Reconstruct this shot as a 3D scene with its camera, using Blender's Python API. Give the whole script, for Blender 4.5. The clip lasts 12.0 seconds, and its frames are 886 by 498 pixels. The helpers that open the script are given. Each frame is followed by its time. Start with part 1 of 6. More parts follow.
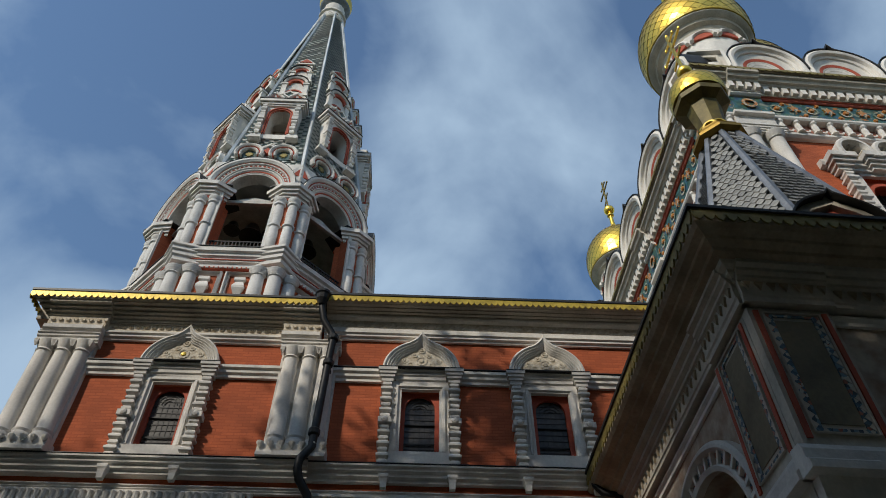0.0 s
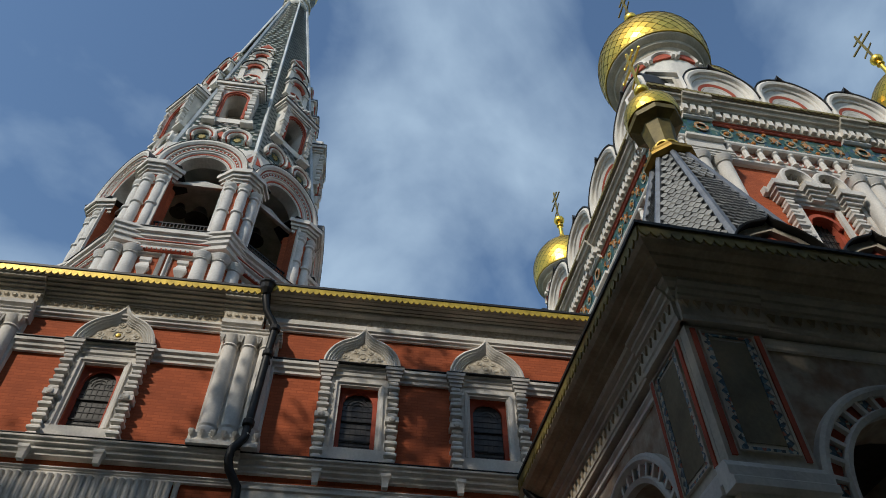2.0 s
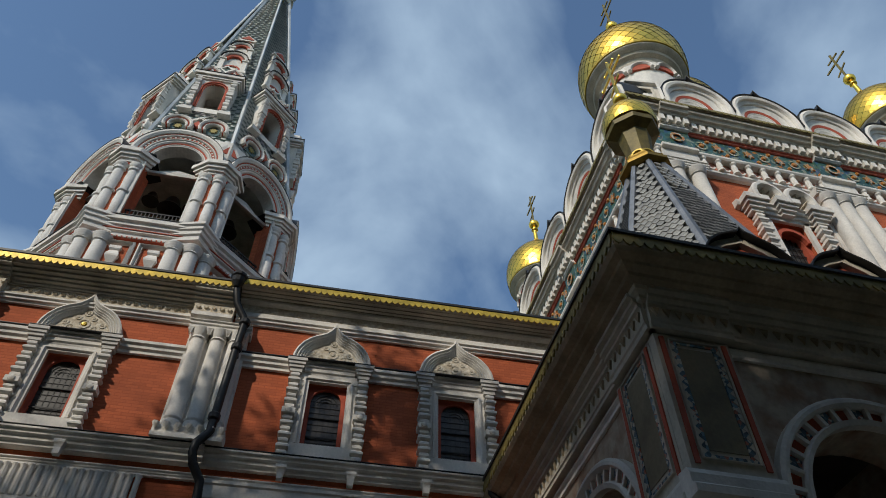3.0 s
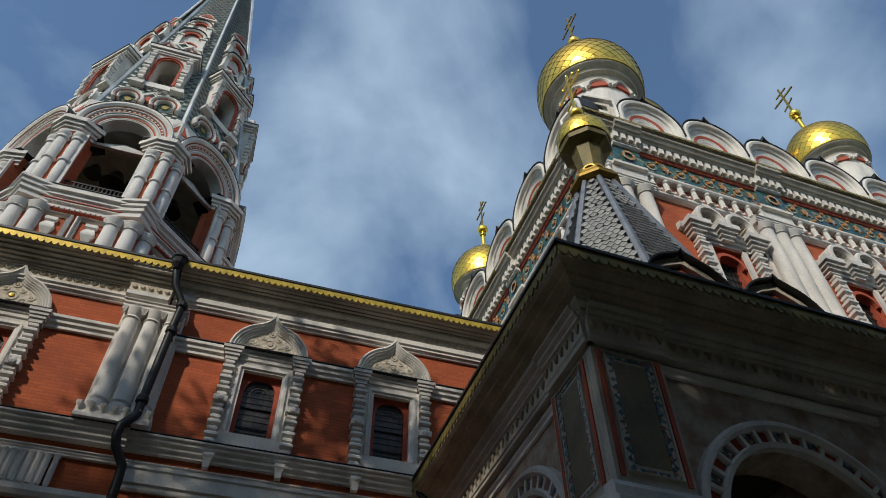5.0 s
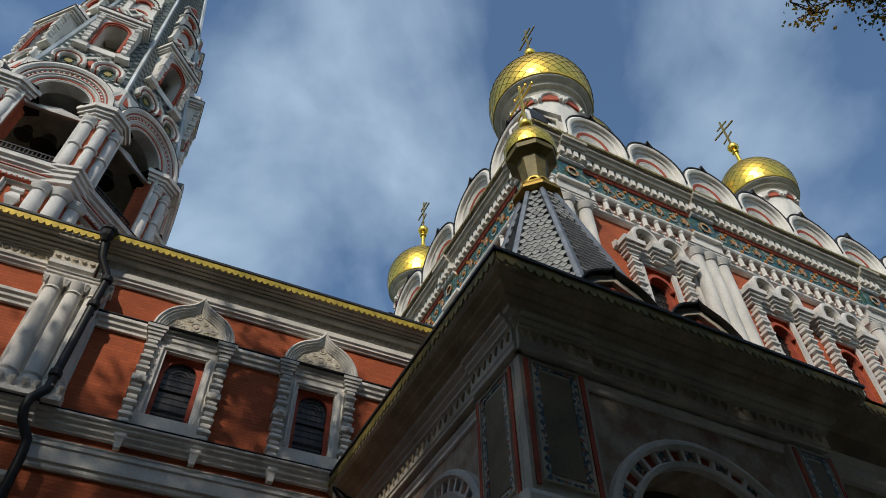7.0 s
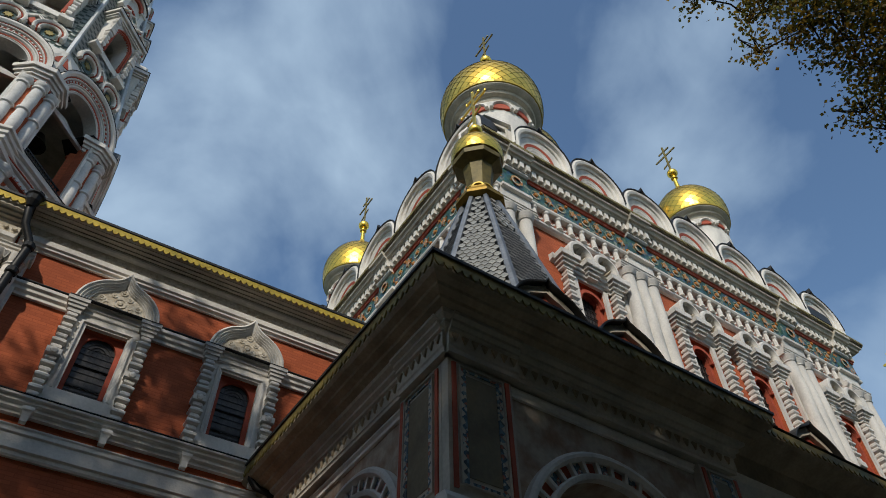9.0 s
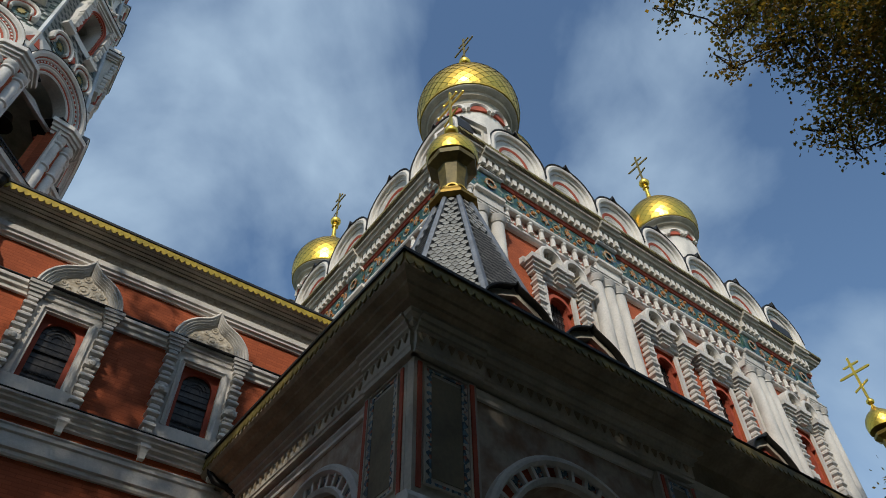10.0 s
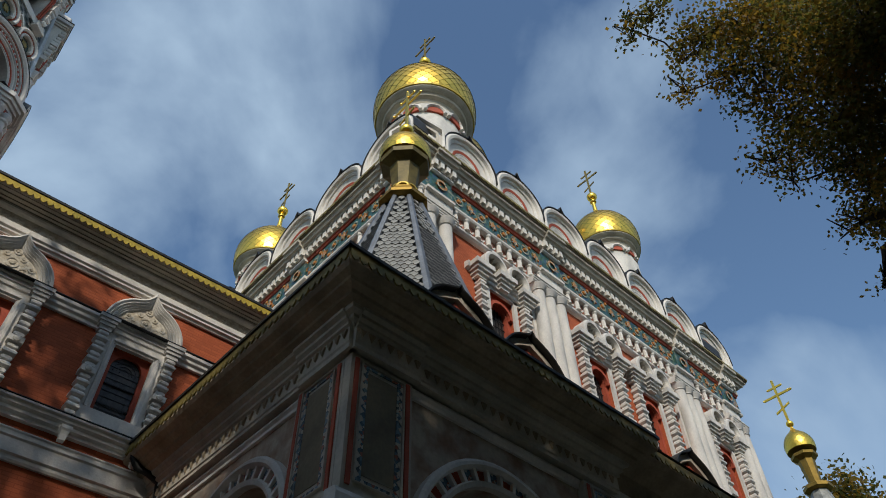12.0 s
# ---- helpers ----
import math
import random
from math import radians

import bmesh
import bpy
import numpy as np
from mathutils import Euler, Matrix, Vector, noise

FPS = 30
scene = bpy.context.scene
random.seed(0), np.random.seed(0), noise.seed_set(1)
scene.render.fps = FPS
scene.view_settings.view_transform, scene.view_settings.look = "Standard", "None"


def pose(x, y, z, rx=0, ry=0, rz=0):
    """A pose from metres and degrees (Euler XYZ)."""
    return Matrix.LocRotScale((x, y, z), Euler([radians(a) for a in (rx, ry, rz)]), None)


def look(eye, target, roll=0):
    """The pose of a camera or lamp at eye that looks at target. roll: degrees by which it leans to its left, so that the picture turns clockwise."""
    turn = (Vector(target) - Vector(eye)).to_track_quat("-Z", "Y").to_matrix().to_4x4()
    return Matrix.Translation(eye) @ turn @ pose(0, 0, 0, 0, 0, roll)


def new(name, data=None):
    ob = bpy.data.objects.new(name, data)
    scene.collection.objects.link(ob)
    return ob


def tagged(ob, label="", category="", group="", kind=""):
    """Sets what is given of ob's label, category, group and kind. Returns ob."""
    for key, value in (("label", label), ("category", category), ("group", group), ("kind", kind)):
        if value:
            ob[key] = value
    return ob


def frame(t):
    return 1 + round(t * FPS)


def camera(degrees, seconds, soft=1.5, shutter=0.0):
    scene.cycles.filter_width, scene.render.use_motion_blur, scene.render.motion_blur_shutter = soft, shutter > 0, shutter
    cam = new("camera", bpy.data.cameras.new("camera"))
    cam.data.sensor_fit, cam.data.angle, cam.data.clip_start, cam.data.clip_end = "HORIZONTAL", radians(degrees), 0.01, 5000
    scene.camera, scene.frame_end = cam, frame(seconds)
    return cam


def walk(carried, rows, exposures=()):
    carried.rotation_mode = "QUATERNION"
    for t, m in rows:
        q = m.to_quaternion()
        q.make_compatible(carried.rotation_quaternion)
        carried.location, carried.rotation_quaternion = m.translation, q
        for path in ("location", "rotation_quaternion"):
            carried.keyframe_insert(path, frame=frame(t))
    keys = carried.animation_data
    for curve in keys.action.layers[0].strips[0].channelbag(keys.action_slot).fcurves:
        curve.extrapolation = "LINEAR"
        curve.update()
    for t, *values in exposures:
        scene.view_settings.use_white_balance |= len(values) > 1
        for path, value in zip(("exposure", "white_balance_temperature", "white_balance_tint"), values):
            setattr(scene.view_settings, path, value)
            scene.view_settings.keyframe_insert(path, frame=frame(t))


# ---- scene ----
cam = camera(62.0, 12.0, soft=0.95)

# the camera stands on a tripod, looks up and pans to the right: seconds, yaw, pitch, roll
EYE = (0.0, 0.0, 1.6)
TURNS = [
    (0.0, -4.70, 48.79, -0.14), (0.5, -6.03, 48.79, 0.01), (1.0, -7.39, 48.80, 0.07), (1.5, -8.83, 48.78, 0.07),
    (2.0, -10.37, 48.77, 0.11), (2.5, -11.93, 48.77, 0.15), (3.0, -13.32, 48.77, 0.17), (5.0, -19.40, 48.73, 0.27),
    (5.5, -21.16, 48.71, 0.31), (6.0, -22.85, 48.71, 0.34), (6.5, -24.70, 48.68, 0.39), (7.0, -26.44, 48.67, 0.39),
    (9.0, -33.47, 48.60, 0.52), (9.5, -35.10, 48.59, 0.56), (10.0, -36.77, 48.56, 0.59), (10.5, -38.39, 48.55, 0.63),
    (11.0, -39.97, 48.54, 0.68), (11.5, -41.38, 48.51, 0.72), (12.0, -42.69, 48.48, 0.91),
]
walk(cam, [(t, pose(*EYE, 90 + p, r, w)) for t, w, p, r in TURNS])

# ---------------------------------------------------------------- world and sun
SUN_TO = Vector((-0.56, -0.57, 0.60)).normalized()
world = bpy.data.worlds.new("sky")
scene.world = world
world.use_nodes = True
wn, wl = world.node_tree.nodes, world.node_tree.links
for n in list(wn):
    wn.remove(n)
w_out, w_bg = wn.new("ShaderNodeOutputWorld"), wn.new("ShaderNodeBackground")
w_sky, w_mix = wn.new("ShaderNodeTexSky"), wn.new("ShaderNodeMix")
w_sky.sky_type, w_sky.sun_disc = "NISHITA", False
w_sky.sun_elevation = math.asin(SUN_TO.z)
w_sky.sun_rotation = math.atan2(SUN_TO.x, SUN_TO.y)
w_sky.air_density, w_sky.dust_density, w_sky.ozone_density = 1.3, 0.4, 1.3
w_co, w_map = wn.new("ShaderNodeTexCoord"), wn.new("ShaderNodeMapping")
w_map.inputs["Scale"].default_value = (1.0, 1.0, 0.85)
w_map.inputs["Location"].default_value = (0.35, 0.1, 0.2)
w_n1, w_n2 = wn.new("ShaderNodeTexNoise"), wn.new("ShaderNodeTexNoise")
for n, sc, det, dist in ((w_n1, 2.3, 7.0, 0.5), (w_n2, 7.0, 6.0, 0.4)):
    n.inputs["Scale"].default_value, n.inputs["Detail"].default_value = sc, det
    n.inputs["Roughness"].default_value, n.inputs["Distortion"].default_value = 0.5, dist
    wl.new(w_map.outputs["Vector"], n.inputs["Vector"])
wl.new(w_co.outputs["Generated"], w_map.inputs["Vector"])
w_add = wn.new("ShaderNodeMath")
w_add.operation = "MULTIPLY_ADD"
w_add.inputs[1].default_value = 0.22
wl.new(w_n2.outputs["Fac"], w_add.inputs[0])
wl.new(w_n1.outputs["Fac"], w_add.inputs[2])
w_ramp = wn.new("ShaderNodeValToRGB")
w_ramp.color_ramp.elements[0].position, w_ramp.color_ramp.elements[0].color = 0.51, (0, 0, 0, 1)
w_ramp.color_ramp.elements[1].position, w_ramp.color_ramp.elements[1].color = 0.75, (0.85, 0.85, 0.85, 1)
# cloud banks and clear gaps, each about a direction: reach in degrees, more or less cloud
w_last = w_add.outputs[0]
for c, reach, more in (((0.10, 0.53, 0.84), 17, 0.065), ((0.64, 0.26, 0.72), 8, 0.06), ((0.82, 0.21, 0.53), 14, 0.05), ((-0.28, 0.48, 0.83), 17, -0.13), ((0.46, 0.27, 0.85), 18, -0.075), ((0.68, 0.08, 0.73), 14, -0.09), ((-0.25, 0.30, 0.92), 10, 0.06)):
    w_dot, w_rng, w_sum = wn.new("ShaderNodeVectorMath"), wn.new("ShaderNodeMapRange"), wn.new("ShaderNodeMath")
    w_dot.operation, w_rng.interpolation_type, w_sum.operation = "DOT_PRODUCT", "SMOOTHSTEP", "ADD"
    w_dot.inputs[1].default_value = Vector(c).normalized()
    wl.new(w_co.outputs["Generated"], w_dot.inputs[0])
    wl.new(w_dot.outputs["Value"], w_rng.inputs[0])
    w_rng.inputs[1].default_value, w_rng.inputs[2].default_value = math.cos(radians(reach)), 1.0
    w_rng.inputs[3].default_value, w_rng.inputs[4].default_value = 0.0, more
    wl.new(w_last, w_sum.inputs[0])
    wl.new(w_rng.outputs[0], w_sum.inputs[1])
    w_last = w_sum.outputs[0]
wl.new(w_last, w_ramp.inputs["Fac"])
w_mix.data_type = "RGBA"
w_mix.inputs[7].default_value = (3.55, 4.75, 6.1, 1)
wl.new(w_ramp.outputs["Color"], w_mix.inputs[0])
w_tint = wn.new("ShaderNodeMix")
w_tint.data_type, w_tint.blend_type = "RGBA", "MULTIPLY"
w_tint.inputs[0].default_value = 1.0
w_tint.inputs[7].default_value = (0.88, 1.0, 1.10, 1)
wl.new(w_sky.outputs["Color"], w_tint.inputs[6])
wl.new(w_tint.outputs[2], w_mix.inputs[6])
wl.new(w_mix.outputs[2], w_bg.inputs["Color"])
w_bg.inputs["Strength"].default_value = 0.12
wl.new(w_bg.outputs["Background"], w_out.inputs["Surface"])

sun = new("sun", bpy.data.lights.new("sun", "SUN"))
sun.data.energy, sun.data.angle, sun.data.color = 2.8, radians(0.6), (1.0, 0.92, 0.79)
sun.matrix_world = look(SUN_TO * 60, (0, 0, 0))
scene.view_settings.exposure = 0.0


# ---------------------------------------------------------------- materials
def material(name, colour, rough=0.8, metal=0.0, vary=0.15, scale=1.5, grain=25.0, bump=0.2, dark=None, streak=0.0, spec=0.5, rand=0.0):
    """A surface with stains at a large scale, grain at a small one, and run-off streaks."""
    m = bpy.data.materials.new(name)
    m.use_nodes = True
    nt = m.node_tree
    b = nt.nodes["Principled BSDF"]
    b.inputs["Roughness"].default_value, b.inputs["Metallic"].default_value = rough, metal
    b.inputs["Specular IOR Level"].default_value = spec
    co = nt.nodes.new("ShaderNodeTexCoord")
    big, fine = nt.nodes.new("ShaderNodeTexNoise"), nt.nodes.new("ShaderNodeTexNoise")
    big.inputs["Scale"].default_value, big.inputs["Detail"].default_value = scale, 6
    fine.inputs["Scale"].default_value, fine.inputs["Detail"].default_value = grain, 4
    mp = nt.nodes.new("ShaderNodeMapping")
    mp.inputs["Scale"].default_value = (1, 1, 1 - 0.75 * streak)
    nt.links.new(co.outputs["Object"], mp.inputs["Vector"])
    nt.links.new(mp.outputs["Vector"], big.inputs["Vector"])
    nt.links.new(co.outputs["Object"], fine.inputs["Vector"])
    ramp = nt.nodes.new("ShaderNodeValToRGB")
    ramp.color_ramp.elements[0].position, ramp.color_ramp.elements[1].position = 0.32, 0.62
    low = dark or tuple(c * (1 - 2.2 * vary) for c in colour)
    ramp.color_ramp.elements[0].color = (*low, 1)
    ramp.color_ramp.elements[1].color = (*colour, 1)
    nt.links.new(big.outputs["Fac"], ramp.inputs["Fac"])
    mul = nt.nodes.new("ShaderNodeMix")
    mul.data_type, mul.blend_type = "RGBA", "MULTIPLY"
    mul.inputs[0].default_value = min(1.0, vary * 2.5)
    nt.links.new(ramp.outputs["Color"], mul.inputs[6])
    fr = nt.nodes.new("ShaderNodeMapRange")
    fr.inputs[1].default_value, fr.inputs[2].default_value = 0.3, 0.7
    fr.inputs[3].default_value, fr.inputs[4].default_value = 0.65, 1.15
    nt.links.new(fine.outputs["Fac"], fr.inputs[0])
    nt.links.new(fr.outputs[0], mul.inputs[7])
    last = mul.outputs[2]
    if rand:
        info, rr, mm = nt.nodes.new("ShaderNodeObjectInfo"), nt.nodes.new("ShaderNodeMapRange"), nt.nodes.new("ShaderNodeMix")
        isl, add = nt.nodes.new("ShaderNodeNewGeometry"), nt.nodes.new("ShaderNodeMath")
        add.operation = "ADD"
        nt.links.new(info.outputs["Random"], add.inputs[0])
        nt.links.new(isl.outputs["Random Per Island"], add.inputs[1])
        rr.inputs[2].default_value, rr.inputs[3].default_value, rr.inputs[4].default_value = 2.0, 1 - rand, 1 + rand
        nt.links.new(add.outputs[0], rr.inputs[0])
        mm.data_type, mm.blend_type = "RGBA", "MULTIPLY"
        mm.inputs[0].default_value = 1.0
        nt.links.new(last, mm.inputs[6])
        nt.links.new(rr.outputs[0], mm.inputs[7])
        last = mm.outputs[2]
    nt.links.new(last, b.inputs["Base Color"])
    if bump:
        bp = nt.nodes.new("ShaderNodeBump")
        bp.inputs["Strength"].default_value, bp.inputs["Distance"].default_value = bump, 0.02
        nt.links.new(fine.outputs["Fac"], bp.inputs["Height"])
        nt.links.new(bp.outputs["Normal"], b.inputs["Normal"])
    return m


def brick_material(name, colour, second, mortar):
    """Painted brickwork, courses 75 mm high."""
    m = material(name, colour, 0.9, vary=0.12, scale=0.7, grain=30, bump=0.0)
    nt = m.node_tree
    b = nt.nodes["Principled BSDF"]
    old = b.inputs["Base Color"].links[0].from_socket
    co, mp, br = nt.nodes.new("ShaderNodeTexCoord"), nt.nodes.new("ShaderNodeMapping"), nt.nodes.new("ShaderNodeTexBrick")
    mp.inputs["Rotation"].default_value = (radians(90), 0, 0)
    nt.links.new(co.outputs["Object"], mp.inputs["Vector"])
    nt.links.new(mp.outputs["Vector"], br.inputs["Vector"])
    br.inputs["Scale"].default_value, br.inputs["Mortar Size"].default_value = 1.0, 0.008
    br.inputs["Brick Width"].default_value, br.inputs["Row Height"].default_value = 0.26, 0.075
    br.inputs["Color1"].default_value, br.inputs["Color2"].default_value = (1, 1, 1, 1), (*second, 1)
    br.inputs["Mortar"].default_value = (*mortar, 1)
    mm = nt.nodes.new("ShaderNodeMix")
    mm.data_type, mm.blend_type = "RGBA", "MULTIPLY"
    mm.inputs[0].default_value = 1.0
    nt.links.new(old, mm.inputs[6])
    nt.links.new(br.outputs["Color"], mm.inputs[7])
    nt.links.new(mm.outputs[2], b.inputs["Base Color"])
    bp = nt.nodes.new("ShaderNodeBump")
    bp.inputs["Strength"].default_value, bp.inputs["Distance"].default_value = 0.5, 0.01
    bp.invert = True
    nt.links.new(br.outputs["Fac"], bp.inputs["Height"])
    nt.links.new(bp.outputs["Normal"], b.inputs["Normal"])
    return m


def mosaic_material(name, stops, scale, rough=0.35):
    """Small glazed tesserae of several colours."""
    m = bpy.data.materials.new(name)
    m.use_nodes = True
    nt = m.node_tree
    b = nt.nodes["Principled BSDF"]
    b.inputs["Roughness"].default_value = rough
    co, vo, rp = nt.nodes.new("ShaderNodeTexCoord"), nt.nodes.new("ShaderNodeTexVoronoi"), nt.nodes.new("ShaderNodeValToRGB")
    vo.inputs["Scale"].default_value = scale
    nt.links.new(co.outputs["Object"], vo.inputs["Vector"])
    sep = nt.nodes.new("ShaderNodeSeparateColor")
    nt.links.new(vo.outputs["Color"], sep.inputs[0])
    nt.links.new(sep.outputs[0], rp.inputs["Fac"])
    rp.color_ramp.interpolation = "CONSTANT"
    while len(rp.color_ramp.elements) < len(stops):
        rp.color_ramp.elements.new(0.5)
    for e, (pos, col) in zip(rp.color_ramp.elements, stops):
        e.position, e.color = pos, (*col, 1)
    nt.links.new(rp.outputs["Color"], b.inputs["Base Color"])
    bp = nt.nodes.new("ShaderNodeBump")
    bp.inputs["Strength"].default_value, bp.inputs["Distance"].default_value = 0.4, 0.01
    nt.links.new(vo.outputs["Distance"], bp.inputs["Height"])
    nt.links.new(bp.outputs["Normal"], b.inputs["Normal"])
    return m


WHITE = material("white_painted_stone", (0.76, 0.72, 0.655), 0.85, vary=0.11, scale=1.5, grain=20, bump=0.22, dark=(0.5, 0.48, 0.45), streak=0.75)
CREAM = material("cream_carved_stone", (0.68, 0.62, 0.51), 0.9, vary=0.16, scale=9, grain=22, bump=0.8, dark=(0.46, 0.38, 0.27))
RED = brick_material("red_painted_brick", (0.52, 0.12, 0.042), (0.8, 0.78, 0.76), (0.75, 0.7, 0.66))
RED_TRIM = material("red_painted_trim", (0.46, 0.085, 0.04), 0.75, vary=0.14, scale=2, grain=25, bump=0.15)
PINK = material("pale_red_trim", (0.55, 0.24, 0.17), 0.8, vary=0.16, scale=4, grain=25, bump=0.2)
GOLD = material("gilded_copper", (1.0, 0.66, 0.11), 0.35, 1.0, vary=0.06, scale=1.5, grain=9, bump=0.06, rand=0.10)
TARNISH = material("tarnished_gold_paint", (0.17, 0.13, 0.03), 0.6, 0.2, vary=0.2, scale=3, grain=14, bump=0.15)
GOLD_SEAM = material("dark_gilded_seams", (0.32, 0.21, 0.055), 0.58, 1.0, vary=0.1, scale=3, grain=12, bump=0.1)
GOLD_PAINT = material("gold_painted_fringe", (0.66, 0.46, 0.06), 0.42, 0.35, vary=0.16, scale=4, grain=20, bump=0.15)
DARK_METAL = material("dark_sheet_metal", (0.035, 0.034, 0.033), 0.5, 0.3, vary=0.18, scale=2, grain=15, bump=0.1)
SOFFIT = material("brown_soffit_boards", (0.42, 0.335, 0.23), 0.85, vary=0.2, scale=1.4, grain=16, bump=0.2)
# colour of the coves; also stands for shaded white on porch trim and block cornice
COVE = material("grey_beige_cove_shaded_trim", (0.56, 0.51, 0.42), 0.85, vary=0.16, scale=1.4, grain=16, bump=0.2, streak=0.5)
SLATE = material("grey_glazed_scale", (0.27, 0.27, 0.25), 0.5, vary=0.22, scale=3, grain=30, bump=0.15, rand=0.5)
SLATE_BASE = material("dark_roof_underlay", (0.11, 0.12, 0.125), 0.6, vary=0.2, scale=3, grain=20, bump=0.1)
LEAD = material("grey_ridge_metal", (0.20, 0.22, 0.25), 0.5, 0.4, vary=0.15, scale=3, grain=14, bump=0.1)
GREEN_TILE = material("green_glazed_tile", (0.085, 0.14, 0.125), 0.35, vary=0.2, scale=4, grain=25, bump=0.15, rand=0.3)
WHITE_TILE = material("white_glazed_tile", (0.68, 0.68, 0.63), 0.4, vary=0.15, scale=4, grain=25, bump=0.15, rand=0.15)
GLASS = material("dark_window_glass", (0.06, 0.056, 0.052), 0.35, spec=0.35, vary=0.25, scale=7, grain=12, bump=0.05)
IRON = material("black_iron", (0.02, 0.02, 0.02), 0.5, 0.6, vary=0.15, scale=4, grain=25, bump=0.15)
BRONZE = material("dark_bronze", (0.06, 0.05, 0.035), 0.4, 0.8, vary=0.2, scale=3, grain=15, bump=0.1)
FRESCO = material("faded_plaster_fresco", (0.50, 0.43, 0.34), 0.9, vary=0.2, scale=2.6, grain=12, bump=0.15, dark=(0.30, 0.18, 0.12))
PANEL = material("olive_stone_panel", (0.20, 0.165, 0.10), 0.7, vary=0.16, scale=2, grain=20, bump=0.1)
# dark brown for insides: their shade is put into this colour
DARK_IN = material("interior_shade_tone", (0.10, 0.085, 0.07), 0.9, vary=0.15, scale=2, grain=15, bump=0.1)
VAULT = material("white_vault_plaster", (0.6, 0.57, 0.52), 0.9, vary=0.15, scale=2, grain=15, bump=0.1)
MOSAIC = mosaic_material("green_floral_majolica", [(0.0, (0.02, 0.075, 0.07)), (0.36, (0.035, 0.12, 0.125)), (0.6, (0.06, 0.13, 0.085)), (0.74, (0.22, 0.24, 0.18)), (0.84, (0.04, 0.09, 0.17)), (0.94, (0.40, 0.15, 0.03))], 8.5)
MOSAIC_PALE = mosaic_material("pale_green_majolica", [(0.0, (0.20, 0.24, 0.17)), (0.4, (0.42, 0.38, 0.24)), (0.65, (0.06, 0.14, 0.12)), (0.85, (0.5, 0.47, 0.38))], 14)
MAJOLICA = mosaic_material("orange_majolica", [(0.0, (0.48, 0.17, 0.03)), (0.5, (0.42, 0.27, 0.10)), (0.75, (0.5, 0.45, 0.33)), (0.9, (0.10, 0.15, 0.15))], 16)
BLUE_BORDER = mosaic_material("blue_white_mosaic", [(0.0, (0.05, 0.10, 0.14)), (0.3, (0.12, 0.2, 0.24)), (0.52, (0.45, 0.44, 0.38)), (0.72, (0.04, 0.06, 0.07)), (0.88, (0.3, 0.1, 0.06))], 20)
RIB = material("pale_blue_rib_metal", (0.47, 0.51, 0.53), 0.5, 0.15, vary=0.16, scale=2, grain=14, bump=0.12, streak=0.6)
# dull gilt; on porch and gallery fringes it also paints the shade there
TARNISH_SHADE = material("tarnished_shaded_gilt", (0.30, 0.235, 0.07), 0.55, 0.3, vary=0.22, scale=3, grain=14, bump=0.15)
BARK = material("grey_brown_bark", (0.055, 0.042, 0.03), 0.95, vary=0.2, scale=4, grain=20, bump=0.6)
LEAF = material("green_autumn_leaf", (0.16, 0.145, 0.028), 0.6, vary=0.16, scale=0.5, grain=6, bump=0.0, dark=(0.03, 0.045, 0.01), rand=0.4)
LEAF_GOLD = material("yellow_autumn_leaf", (0.42, 0.25, 0.03), 0.6, vary=0.2, scale=0.6, grain=6, bump=0.0, dark=(0.12, 0.09, 0.015), rand=0.4)
for m in (LEAF, LEAF_GOLD):
    nt = m.node_tree
    b, out = nt.nodes["Principled BSDF"], nt.nodes["Material Output"]
    tl, mx = nt.nodes.new("ShaderNodeBsdfTranslucent"), nt.nodes.new("ShaderNodeMixShader")
    mx.inputs[0].default_value = 0.6
    nt.links.new(b.inputs["Base Color"].links[0].from_socket, tl.inputs["Color"])
    nt.links.new(b.outputs[0], mx.inputs[1])
    nt.links.new(tl.outputs[0], mx.inputs[2])
    nt.links.new(mx.outputs[0], out.inputs["Surface"])
LIMEWASH = material("limewashed_brick_columns", (0.72, 0.70, 0.66), 0.9, vary=0.13, scale=1.6, grain=16, bump=0.0, dark=(0.47, 0.45, 0.42), streak=0.6)
nt = LIMEWASH.node_tree
co, wv, bp = nt.nodes.new("ShaderNodeTexCoord"), nt.nodes.new("ShaderNodeTexWave"), nt.nodes.new("ShaderNodeBump")
wv.bands_direction, wv.inputs["Scale"].default_value = "Z", 4.2
wv.inputs["Distortion"].default_value, wv.inputs["Detail"].default_value = 0.8, 2.0
bp.inputs["Strength"].default_value, bp.inputs["Distance"].default_value = 0.3, 0.008
nt.links.new(co.outputs["Object"], wv.inputs["Vector"])
nt.links.new(wv.outputs["Fac"], bp.inputs["Height"])
nt.links.new(bp.outputs["Normal"], nt.nodes["Principled BSDF"].inputs["Normal"])
GRASS = material("park_grass", (0.07, 0.10, 0.03), 0.95, vary=0.2, scale=0.3, grain=8, bump=0.4)
# pale and warm so that the unseen court throws light up to the porch
PAVING = material("pale_bounce_paving", (0.52, 0.42, 0.29), 0.9, vary=0.18, scale=0.8, grain=14, bump=0.3)


# ---------------------------------------------------------------- building helpers
def thing(name, label, category, m=None, group="", kind=""):
    ob = tagged(new(name), label, category, group, kind)
    ob.empty_display_size = 0.2
    if m is not None:
        ob.matrix_world = m
    return ob


